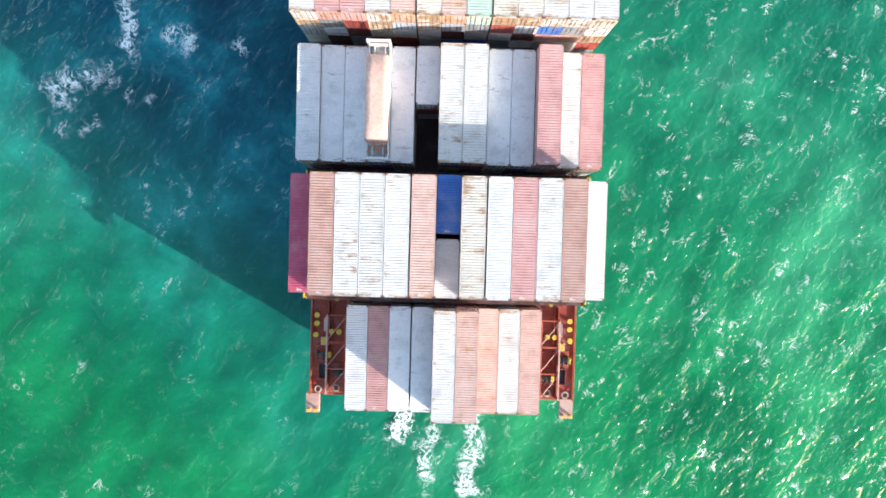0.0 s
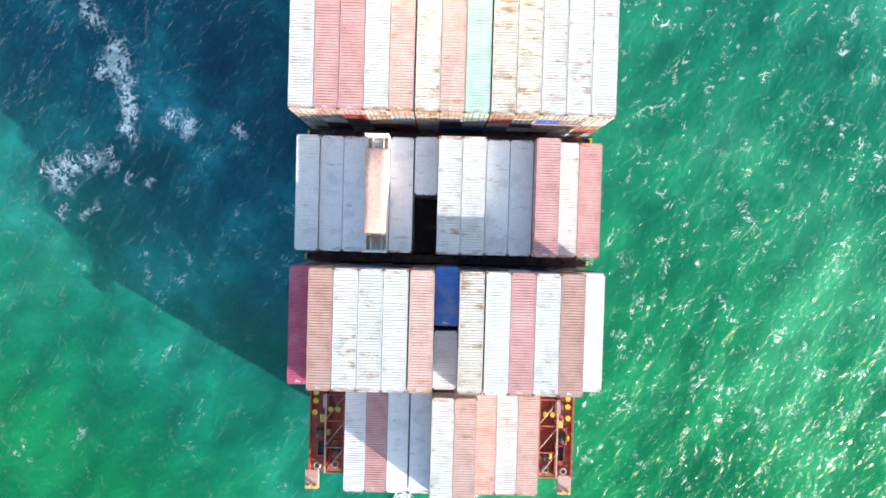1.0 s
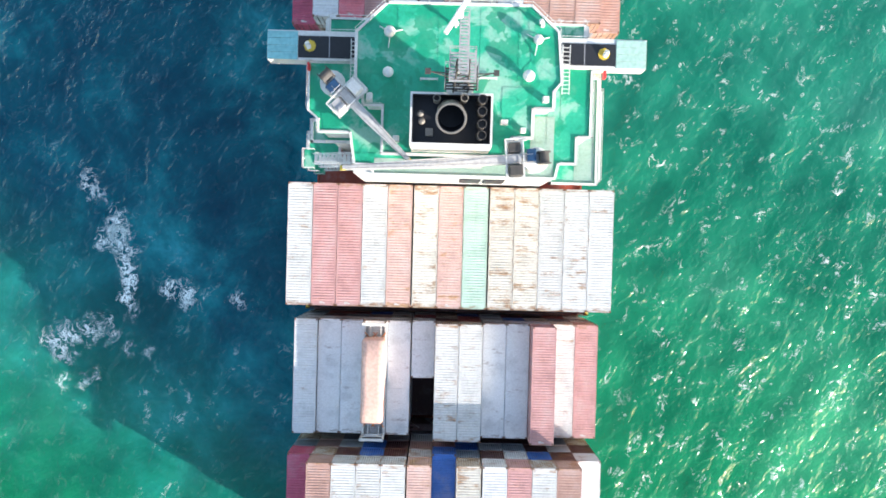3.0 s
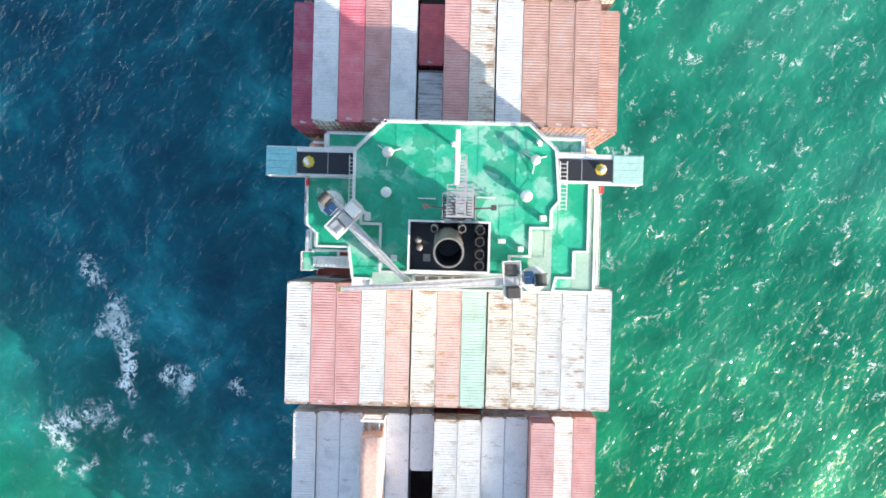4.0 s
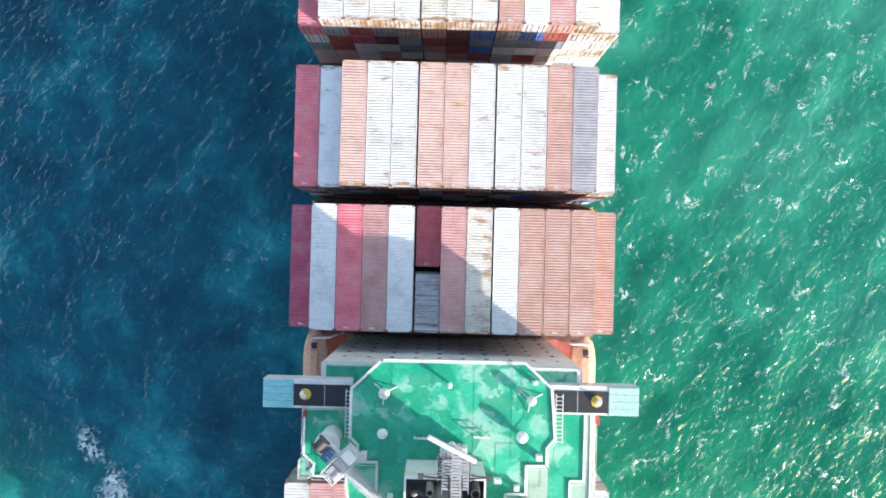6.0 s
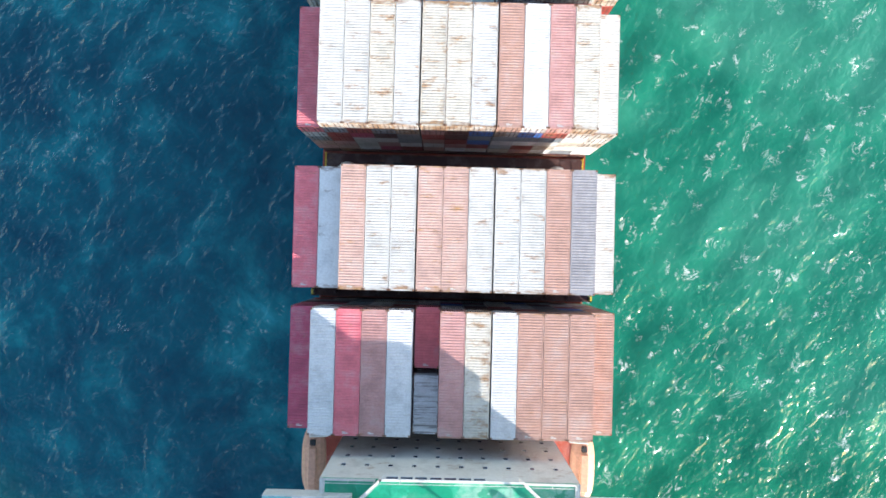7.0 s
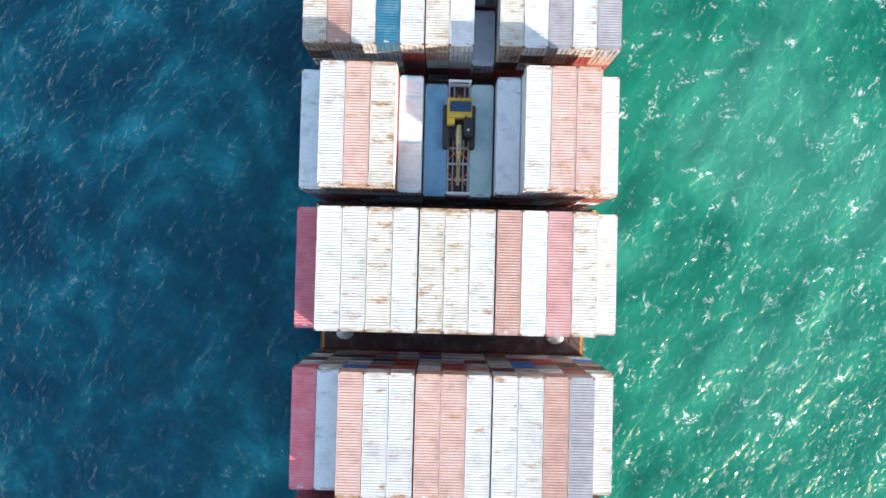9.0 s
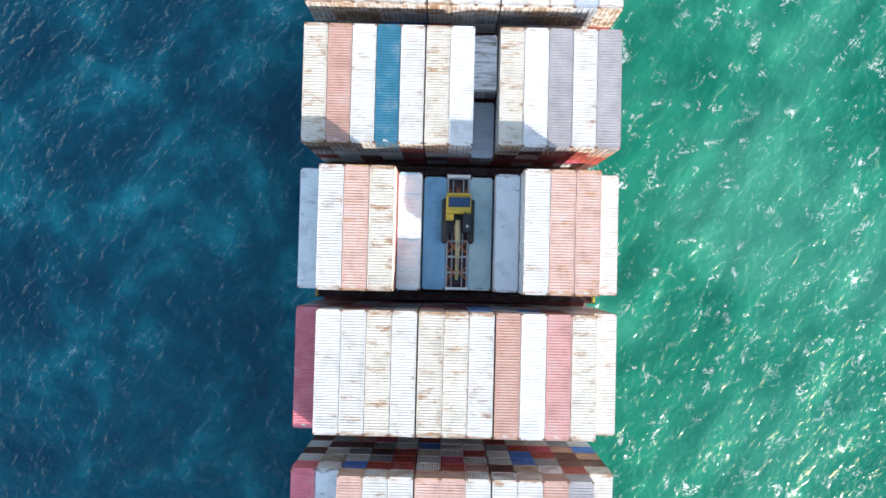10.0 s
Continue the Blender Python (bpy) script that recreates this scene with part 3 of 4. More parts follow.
def make_bridge():
    hs = empty("deckhouse", label="white deckhouse with green painted decks and bridge wings", category="superstructure")
    bm = boxes((-11.4, 39.0, DECK, 11.4, 48.8, NAV - 0.12), (-8.7, 35.6, DECK, 8.8, 39.0, NAV - 0.12))
    part("wall", bm, WHITE, hs)
    bm = bmesh.new()
    prism(bm, [(-12.8, 40.9), (-11.9, 40.1), (-11.9, 38.9), (-9.1, 38.9), (-8.7, 36.2), (-7.1, 36.2), (-7.1, 35.4), (8.8, 35.4), (9.0, 36.7), (10.6, 36.7), (10.6, 39.0), (11.8, 39.0), (11.8, 45.2), (11.1, 47.4), (11.1, 48.9), (-11.1, 48.9), (-11.1, 47.4), (-12.8, 45.2)], NAV - 0.12, NAV)
    part("bridge_deck", bm, GREEN, hs, "green painted deck")
    roofp = [(-5.9, 49.55), (-8.4, 47.1), (-8.4, 43.0), (-7.75, 42.4), (-7.75, 41.0), (-6.1, 41.0), (-6.1, 37.0), (4.7, 37.0), (4.7, 38.6), (6.4, 38.6), (6.4, 41.0), (8.1, 41.0), (8.1, 42.5), (8.75, 43.3), (8.4, 47.5), (6.1, 49.6)]
    bm = bmesh.new()
    prism(bm, [(x * 0.97, 43 + (y - 43) * 0.97) for x, y in roofp], NAV, ROOF - 0.12)
    part("wheelhouse", bm, WHITE, hs)
    bm = bmesh.new()
    prism(bm, roofp, ROOF - 0.12, ROOF)
    part("wheelhouse_roof", bm, GREEN, hs, "worn green roof deck")
    # wheelhouse windows along the front
    for i in range(9):
        x = (i - 4) * 1.25
        part("window", boxes((x - 0.5, 49.33, NAV + 0.75, x + 0.5, 49.39, NAV + 1.75)), GLASSC, hs)
    # portholes of the front wall
    for row in range(6):
        z = 17.5 + row * 2.9
        for i in range(10):
            x = (i - 4.5) * 2.2
            p = part("window", boxes((x - 0.2, 48.78, z + 0.1, x + 0.2, 48.822, z + 0.6)), GLASSC, hs)
            part("frame", boxes((x - 0.27, 48.802, z + 0.03, x + 0.27, 48.815, z + 0.67)), WHITE, p)
    for x in (1.6, 3.8):
        part("louvre", boxes((x - 0.95, 35.5, NAV - 6.5, x + 0.95, 35.58, NAV - 3.0)), BLACK, hs, "dark louvred opening")
    # wings
    for s in (-1, 1):
        bm = boxes((min(s * 8.5, s * 16.2), 45.0, NAV - 0.9, max(s * 8.5, s * 16.2), 47.5, NAV + 0.6))
        w = part("bridge_wing", bm, WHITE, hs)
        part("wing_roof", boxes((min(s * 8.7, s * 13.55), 45.2, NAV + 0.604, max(s * 8.7, s * 13.55), 47.05, NAV + 0.66)), BLACK, w, "black painted wing roof")
        for i in range(4):
            y = 45.03 + i * 0.6
            part("canopy_panel", boxes((min(s * 13.6, s * 16.18), y, NAV + 0.604, max(s * 13.6, s * 16.18), y + 0.58, NAV + 0.68), bevel=0.015), SHADEPANEL if s < 0 else LITPANEL, w, "pale canopy panel in its shaded blue" if s < 0 else "pale canopy panel in its sunlit mint")
        # yellow wing logo as a raised disc, with an added searchlight on it
        bm = bmesh.new()
        tube(bm, (s * 12.55, 46.2, NAV + 0.66), (s * 12.55, 46.2, NAV + 0.72), 0.52, 8)
        part("searchlight_base", bm, YELLOW, w, "yellow round logo disc")
        bm = bmesh.new()
        tube(bm, (s * 12.6, 46.0, NAV + 0.72), (s * 12.75, 46.35, NAV + 1.1), 0.22, 8)
        part("searchlight", bm, WHITE, w)
        part("seam", boxes((s * 10.9 - 0.03, 45.2, NAV + 0.66, s * 10.9 + 0.03, 47.05, NAV + 0.67)), GREY, w)
        # brackets under the wings
        part("wing_bracket", boxes((min(s * 11.4, s * 15.4), 46.1, NAV - 1.6, max(s * 11.4, s * 15.4), 46.3, NAV - 0.9)), WHITE, w)
    # lower terraces aft
    for s, z, pts in ((-1, 33.4, [(-12.9, 38.6), (-8.7, 38.6), (-8.7, 40.5), (-12.9, 40.5)]), (1, 33.4, [(8.8, 35.4), (13.0, 35.4), (13.0, 45.0), (8.8, 45.0)]),
                      (-1, 26.4, [(-14.6, 37.6), (-11.4, 37.6), (-11.4, 40.5), (-14.6, 40.5)]), (1, 30.4, [(8.8, 36.0), (14.0, 36.0), (14.0, 44.6), (8.8, 44.6)])):
        bm = bmesh.new()
        prism(bm, pts, z - 0.12, z)
        t = part("terrace", bm, GREEN, hs, "green painted side terrace")
        bm = bmesh.new()
        q = [(x, y, z) for x, y in pts]
        rail_run(bm, q + [q[0]], 1.0, 0.03, 1.5, (1.0,))
        part("railing", bm, WHITE, t, "white railing")
        bm = bmesh.new()
        edge_strip(bm, pts + pts[:1], z, 0.22)
        part("coaming", bm, WHITE, t)
    bm = bmesh.new()
    edge_strip(bm, roofp + roofp[:1], ROOF)
    part("coaming", bm, WHITE, hs, "white deck edge coaming")
    bm = bmesh.new()
    for pts, z in ((roofp + roofp[:1], ROOF),):
        rail_run(bm, [(x, y, z) for x, y in pts], 1.0, 0.025, 1.8, (1.0,))
    part("railing", bm, WHITE, hs, "white roof railing")
    for pts in ([(-8.6, 45.0), (-12.7, 45.0), (-12.7, 40.9), (-11.8, 40.1), (-11.8, 39.0), (-9.0, 39.0), (-8.6, 36.3), (-7.0, 36.3), (-7.0, 35.5), (8.7, 35.5), (9.0, 36.8), (10.5, 36.8), (10.5, 39.1), (11.7, 39.1), (11.7, 45.0)],
                [(-8.6, 47.55), (-11.0, 47.55), (-11.0, 48.8), (-6.6, 48.8)], [(8.6, 47.55), (11.0, 47.55), (11.0, 48.8), (6.6, 48.8)]):
        bm = bmesh.new()
        rail_run(bm, [(x, y, NAV) for x, y in pts], 1.0, 0.025, 2.2, (1.0,))
        part("railing", bm, WHITE, hs, "white deck railing")
        bm = bmesh.new()
        edge_strip(bm, pts, NAV, 0.17)
        part("coaming", bm, WHITE, hs)
    # faded plating aft and to starboard
    bm = bmesh.new()
    prism(bm, [(6.55, 35.6), (8.6, 35.6), (8.6, 40.85), (6.55, 40.85)], NAV + 0.004, NAV + 0.02)
    prism(bm, [(-6.9, 35.6), (6.54, 35.6), (6.54, 36.9), (-6.9, 36.9)], NAV + 0.004, NAV + 0.02)
    part("faded_plating", bm, PALEDECK, hs, "faded pale green deck plating")
    bm = bmesh.new()
    prism(bm, [(11.0, 35.6), (12.8, 35.6), (12.8, 44.8), (11.0, 44.8)], 33.404, 33.42)
    part("faded_plating", bm, PALEDECK, hs)
    # machinery casing behind the funnel
    part("fan_casing", boxes((-3.4, 36.2, NAV, 2.4, 36.75, NAV + 1.2), bevel=0.05), GREY, hs, "grey fan casing")
    for i in range(5):
        part("fan_louvre", boxes((-3.1 + i * 1.1, 36.28, NAV + 1.2, -2.3 + i * 1.1, 36.67, NAV + 1.26)), SOOT, hs)
    # outside stairs on the port quarter
    for i, z in enumerate((31.0, 28.0, 25.0)):
        bm = bmesh.new()
        for k in range(9):
            box(bm, -13.4 + k * 0.42, 37.0, z - 1.6 + k * 0.19, -13.1 + k * 0.42, 37.9, z - 1.54 + k * 0.19)
        for y in (37.0, 37.9):
            tube(bm, (-13.4, y, z - 0.7), (-9.6, y, z + 0.9), 0.05, 4)
            tube(bm, (-13.4, y, z - 1.65), (-9.6, y, z + 0.0), 0.06, 4)
        part("stair", bm, WHITE, hs, "white outside stair")
        bm = bmesh.new()
        prism(bm, [(-14.4, 36.6), (-13.4, 36.6), (-13.4, 38.4), (-14.4, 38.4)], z - 1.75, z - 1.65)
        lz = part("landing", bm, GREEN, hs)
        bm = bmesh.new()
        rail_run(bm, [(-13.4, 36.6, z - 1.65), (-14.4, 36.6, z - 1.65), (-14.4, 38.4, z - 1.65), (-13.4, 38.4, z - 1.65)], 1.0, 0.04, 0.9)
        part("railing", bm, WHITE, lz)
    for s in (-1, 1):
        part("life_ring_box", boxes((s * 12.7 - 0.1, 44.2, NAV, s * 12.7 + 0.12, 44.8, NAV + 0.7)), REDPAINT, hs, "red locker by the rail")
    # roof fittings: seams, racks and small lockers
    bm = boxes(*[(x - 0.03, 41.3, ROOF + 0.002, x + 0.03, 49.3, ROOF + 0.02) for x in (-5.0, -1.6, 1.9, 5.1)])
    part("deck_seam", bm, GREEN, hs)
    for x, y in ((-2.3, 43.2), (2.6, 43.4)):
        bm = bmesh.new()
        rail_run(bm, [(x - 0.7, y, ROOF), (x + 0.7, y, ROOF)], 0.7, 0.05, 0.7)
        part("flag_rack", bm, WHITE, hs, "white flag rack")
    for x, y, w, l, h in ((7.4, 41.8, 0.5, 0.5, 0.6), (4.0, 39.8, 0.6, 0.4, 0.7), (5.6, 39.2, 0.45, 0.45, 0.5), (-7.2, 41.6, 0.5, 0.7, 0.6), (-4.9, 38.2, 0.5, 0.5, 0.8), (7.0, 48.0, 0.35, 0.35, 0.5)):
        part("locker", boxes((x - w / 2, y - l / 2, ROOF, x + w / 2, y + l / 2, ROOF + h), bevel=0.04), WHITE, hs)
    # ladders beside the wheelhouse
    for s in (-1, 1):
        bm = bmesh.new()
        for dx in (0, 0.6):
            box(bm, s * 9.0 + dx - 0.03, 42.6, NAV + 0.9, s * 9.0 + dx + 0.03, 46.8, NAV + 1.0)
        for i in range(12):
            box(bm, s * 9.0, 42.7 + i * 0.35, NAV + 0.9, s * 9.0 + 0.6, 42.75 + i * 0.35, NAV + 0.98)
        part("ladder", bm, WHITE, hs, "white side ladder")
    return hs


make_bridge()


def rake(bm, top, k=0.3):
    """Leans pipes aft towards their mouths."""
    for v in bm.verts:
        v.co.y += (top - v.co.z) * k


def make_funnel():
    f = empty("funnel", Matrix.Translation((-0.42, 39.25, ROOF)), label="black-topped funnel casing with exhaust pipes", category="funnel")
    w, l, h = 3.18, 2.02, 4.3
    part("casing", boxes((-w, -l, -2, -w + 0.16, l, h), (w - 0.16, -l, -2, w, l, h), (-w + 0.16, -l, -2, w - 0.16, -l + 0.16, h), (-w + 0.16, l - 0.16, -2, w - 0.16, l, h)), WHITE, f)
    part("casing_floor", boxes((-w + 0.17, -l + 0.17, h - 1.3, w - 0.17, l - 0.17, h - 1.1)), BLACK, f, "soot-black casing top")
    part("casing_lining", boxes((-w + 0.165, -l + 0.165, h - 1.1, -w + 0.2, l - 0.165, h - 0.02), (w - 0.2, -l + 0.165, h - 1.1, w - 0.165, l - 0.165, h - 0.02), (-w + 0.2, l - 0.2, h - 1.1, w - 0.2, l - 0.165, h - 0.02)), BLACK, f)
    bm = bmesh.new()
    ring(bm, (-0.05, -0.45), 1.0, 1.12, h - 1.1, h + 2.6, 24)
    ring(bm, (-0.05, -0.45), 1.12, 1.17, h + 2.3, h + 2.42, 24)
    rake(bm, h + 2.6)
    p = part("exhaust_pipe", bm, PIPE, f, "large sooty main exhaust pipe")
    # sooty lining and a black plug, which also paints the pipe's inner shade
    bm = bmesh.new()
    tube(bm, (-0.05, -0.45, h - 1.0), (-0.05, -0.45, h + 0.3), 0.975, 24)
    ring(bm, (-0.05, -0.45), 0.96, 0.995, h - 0.9, h + 2.56, 24)
    rake(bm, h + 2.6)
    part("soot", bm, BLACK, p, "soot-black mouth")
    for x, y, r in ((2.3, 1.3, 0.36), (2.3, 0.4, 0.36), (2.3, -0.55, 0.36), (2.3, -1.4, 0.36), (0.95, 1.35, 0.3), (-1.15, 1.3, 0.28)):
        bm = bmesh.new()
        ring(bm, (x, y), r - 0.06, r, h - 1.1, h + 1.4, 14)
        rake(bm, h + 1.4, 0.12)
        q = part("exhaust_pipe", bm, PIPE if x < 2 else SOOT, f)
        bm = bmesh.new()
        tube(bm, (x, y, h - 1.0), (x, y, h + 1.0), r - 0.07, 12)
        rake(bm, h + 1.4, 0.12)
        part("soot", bm, SOOT, q)
    for x, y in ((-2.4, 0.5), (-2.3, -0.1)):
        bm = bmesh.new()
        ball(bm, (x, y, h - 0.7), 0.28, 10, 0.7)
        tube(bm, (x, y, h - 1.1), (x, y, h - 0.7), 0.14, 8)
        part("vent", bm, PIPE, f)
    part("hatch", boxes((-2.0, -1.2, h - 1.1, -1.4, -0.6, h - 0.8), bevel=0.03), PIPE, f)
    return f


make_funnel()


def make_mast():
    m = empty("radar_mast", Matrix.Translation((0.25, 42.0, ROOF)), label="grey lattice radar mast with platforms", category="mast")
    bm = boxes((-1.1, -0.9, 0, 1.1, 0.7, 1.3), (-0.7, -0.5, 1.3, 0.7, 0.5, 2.2), bevel=0.05)
    part("pedestal", bm, WHITE, m, "white mast pedestal")
    bm = bmesh.new()
    c = [(-0.6, -0.5), (0.6, -0.5), (0.6, 0.5), (-0.6, 0.5)]
    for i in range(4):
        a, b = c[i], c[(i + 1) % 4]
        tube(bm, (*a, 2.2), (a[0] * 0.7, a[1] * 0.7, 9.6), 0.07, 6)
        for j in range(5):
            z0, z1 = 2.2 + j * 1.48, 2.2 + (j + 1) * 1.48
            k0, k1 = 1 - 0.3 * j / 5, 1 - 0.3 * (j + 1) / 5
            tube(bm, (a[0] * k0, a[1] * k0, z0), (b[0] * k1, b[1] * k1, z1), 0.04, 4)
            tube(bm, (a[0] * k1, a[1] * k1, z1), (b[0] * k1, b[1] * k1, z1), 0.04, 4)
    part("lattice", bm, SOOT, m, "dark steel lattice")
    for z, y1, w in ((4.6, 1.3, 1.25), (7.2, 1.7, 0.95), (9.6, 3.5, 0.32)):
        p = part("platform", boxes(*[(-w, -0.6 + i * 0.22, z, w, -0.46 + i * 0.22, z + 0.06) for i in range(int((y1 + 0.6) / 0.22))], (-w, -0.6, z - 0.06, -w + 0.08, y1, z), (w - 0.08, -0.6, z - 0.06, w, y1, z)), SOOT if z < 5 else GREY, m)
        bm = bmesh.new()
        rail_run(bm, [(-w, -0.6, z), (-w, y1, z), (w, y1, z), (w, -0.6, z)], 0.9, 0.03, 1.0)
        part("railing", bm, GREY, p)
    bm = bmesh.new()
    for s in (-1, 1):
        tube(bm, (0, 0, 6.8), (s * 2.6, 0.2, 6.8), 0.06, 6)
        tube(bm, (s * 0.4, 0, 5.4), (s * 2.3, 0.2, 6.75), 0.04, 4)
        box(bm, s * 2.5 - 0.2, 0.0, 6.75, s * 2.5 + 0.2, 0.4, 6.95)
    part("yard", bm, SOOT, m, "dark signal yard")
    bm = bmesh.new()
    tube(bm, (-0.35, 3.35, 9.67), (-0.35, 3.35, 10.35), 0.28, 10)
    part("radar_gearbox", bm, WHITE, m)
    s = part("radar_scanner", boxes((-1.85, -0.16, 0.0, 1.85, 0.16, 0.32), bevel=0.06), WHITE, m, "white bar scanner of the radar")
    return m, s


MAST, SCANNER = make_mast()


def make_crane(name, base, yaw, boom, label, cab):
    c = empty(name, pose(*base, 0, 0, yaw), label=label, category="crane")
    bm = bmesh.new()
    tube(bm, (0, 0, 0), (0, 0, 3.0), 0.85, 16)
    ring(bm, (0, 0), 0.85, 1.05, 2.6, 2.8, 16)
    part("pedestal", bm, WHITE, c)
    part("slew_house", boxes((-0.9, -0.5, 3.0, 1.5, 0.5, 3.7), bevel=0.06), WHITE, c)
    bm = bmesh.new()
    tube(bm, (-0.45, -0.42, 4.0), (-0.45, 0.42, 4.0), 0.42, 14)
    for q in (-0.5, 0.42):
        tube(bm, (-0.45, q, 4.0), (-0.45, q + 0.08, 4.0), 0.58, 14)
    part("winch_drum", bm, SOOT, c, "dark wire winch drum")
    part("winch_motor", boxes((0.2, -0.75, 3.7, 0.95, 0.3, 4.25), bevel=0.06), GLASSC, c, "dark winch motor")
    h = part("platform", boxes((1.2, -1.6, 3.2, 2.6, 1.6, 3.3)), WHITE, c)
    part("machine_box", boxes((1.4, -1.35, 3.3, 2.35, -0.55, 4.0), bevel=0.05), GREY if cab else SOOT, h)
    part("cab", boxes((1.3, 0.5, 3.3, 2.4, 1.4, 4.4), bevel=0.08), WHITE if cab else SOOT, h)
    bm = bmesh.new()
    rail_run(bm, [(1.2, -1.6, 3.3), (2.6, -1.6, 3.3), (2.6, 1.6, 3.3), (1.2, 1.6, 3.3), (1.2, -1.6, 3.3)], 0.9, 0.05, 0.8)
    part("railing", bm, WHITE, h)
    bm = bmesh.new()
    v = []
    for x, w, t in ((1.4, 0.36, 0.4), (boom * 0.5, 0.38, 0.42), (boom, 0.16, 0.2)):
        v.append([bm.verts.new((x, sy * w, 3.6 + sz * t)) for sy, sz in ((-1, -1), (1, -1), (1, 1), (-1, 1))])
    for a, b in zip(v, v[1:]):
        for i in range(4):
            bm.faces.new((a[i], a[(i + 1) % 4], b[(i + 1) % 4], b[i]))
    bm.faces.new(v[0])
    bm.faces.new(v[-1])
    b = part("boom", bm, BOOMGREY, c, "pale grey crane boom")
    bm = bmesh.new()
    for s in (-1, 1):
        tube(bm, (0.5, s * 0.3, 4.3), (boom - 0.3, s * 0.1, 3.95), 0.03, 4)
    part("wire", bm, STEEL, b)
    bm = bmesh.new()
    tube(bm, (boom, -0.2, 3.5), (boom, 0.2, 3.5), 0.24, 12)
    box(bm, boom - 0.12, -0.1, 2.4, boom + 0.12, 0.1, 2.95)
    part("hook_block", bm, YELLOW, b)
    return c


make_crane("provision_crane", (-10.2, 42.6, NAV), -44.0, 9.0, "white provision crane with its boom turned inboard", True)
make_crane("hose_crane", (6.7, 36.75, ROOF - 2.0), 184.2, 15.8, "white crane with a long grey boom lying athwartships", False)


def make_dome(x, y, z, r, legs):
    d = empty("antenna_dome", Matrix.Translation((x, y, z)), label="white satellite antenna dome on the green roof", category="antenna", group="antenna domes")
    bm = bmesh.new()
    ball(bm, (0, 0, 0.85), r, 16)
    part("radome", bm, WHITE, d)
    bm = bmesh.new()
    tube(bm, (0, 0, 0), (0, 0, 0.7), r * 0.45, 10)
    if legs:
        for i in range(3):
            a = i * math.tau / 3 + 0.4
            tube(bm, (0, 0, 0.6), (1.1 * math.cos(a), 1.1 * math.sin(a), 0.02), 0.05, 4)
    part("stand", bm, WHITE, d)


for a in ((-5.65, 43.6, ROOF, 0.45, False), (5.9, 43.6, ROOF, 0.5, False), (-5.6, 46.9, ROOF, 0.48, True), (6.6, 46.6, ROOF, 0.42, True), (6.8, 48.1, ROOF, 0.2, False), (-0.2, 47.7, ROOF, 0.25, False)):
    make_dome(*a)


def make_lifeboat(s):
    b = empty("lifeboat", pose(s * 14.2, 46.6, 24.0), label="orange enclosed lifeboat hanging in white davits", category="lifeboat", group="lifeboats")
    bm = bmesh.new()
    prev = None
    for i in range(11):
        u = i / 10 * 2 - 1
        w = 1.25 * (1 - abs(u) ** 3.2) ** 0.6 + 0.05
        rowv = [bm.verts.new((w * math.cos(a), u * 3.9, (0.95 if math.sin(a) > 0 else 1.2) * math.sin(a) * (1 - 0.35 * abs(u) ** 3))) for a in (k * math.tau / 14 for k in range(14))]
        if prev:
            for k in range(14):
                bm.faces.new((prev[k], prev[(k + 1) % 14], rowv[(k + 1) % 14], rowv[k]))
        else:
            bm.faces.new(rowv)
        prev = rowv
    bm.faces.new(prev)
    part("hull", bm, ORANGE, b)
    part("canopy", boxes((-0.45, -2.4, 0.8, 0.45, 1.6, 1.25), bevel=0.12), ORANGE, b)
    part("hatch", boxes((-0.3, 1.75, 0.75, 0.3, 2.35, 1.1), bevel=0.05), BLACK, b)
    for y in (-3.0, 3.0):
        bm = bmesh.new()
        tube(bm, (-s * 2.4, y, -3), (-s * 1.6, y, 1.6), 0.14, 6)
        tube(bm, (-s * 1.6, y, 1.6), (s * 0.2, y, 1.9), 0.14, 6)
        part("davit", bm, WHITE, b)


for s in (-1, 1):
    make_lifeboat(s)


# ---- cargo on flat racks ----
def flat_rack(name, x, rear, z, L, label, cargo):
    f = empty(name, Matrix.Translation((x, rear + L / 2, z)), label=label, category="flat rack")
    w, l = CW / 2, L / 2
    mat = RACK if cargo else WHITE
    for q in (-w, -0.62, 0.5, w - 0.2):
        part("rail", boxes((q, -l, 0.02, q + (0.2 if abs(q) > 1 else 0.12), l, 0.5)), mat, f)
    for i in range(8):
        y = -l + i * (2 * l - 0.22) / 7
        part("crossbar", boxes((-w + 0.2, y, 0.06, w - 0.2, y + 0.22, 0.46)), mat, f)
    for s in (-1, 1):
        y = s * (l - 0.15)
        part("end_frame", boxes((-w, y - 0.15, 0.5, -w + 0.2, y + 0.15, 2.4), (w - 0.2, y - 0.15, 0.5, w, y + 0.15, 2.4), (-w + 0.2, y - 0.12, 2.15, w - 0.2, y + 0.12, 2.4), (-w + 0.2, y - 0.06, 0.9, w - 0.2, y + 0.06, 1.1)), WHITE, f, "white folding end frame")
    for i in range(4):
        y = -l + 1 + i * 2.8
        for s in (-1, 1):
            for a, b in ((0.0, 1.6), (1.6, 0.0)):
                bm = bmesh.new()
                tube(bm, (s * 1.1, y + a, 0.53), (-s * 0.2, y + b, 0.58), 0.06, 4)
                part("lashing", bm, STRAP, f, "orange lashing strap")
    return f


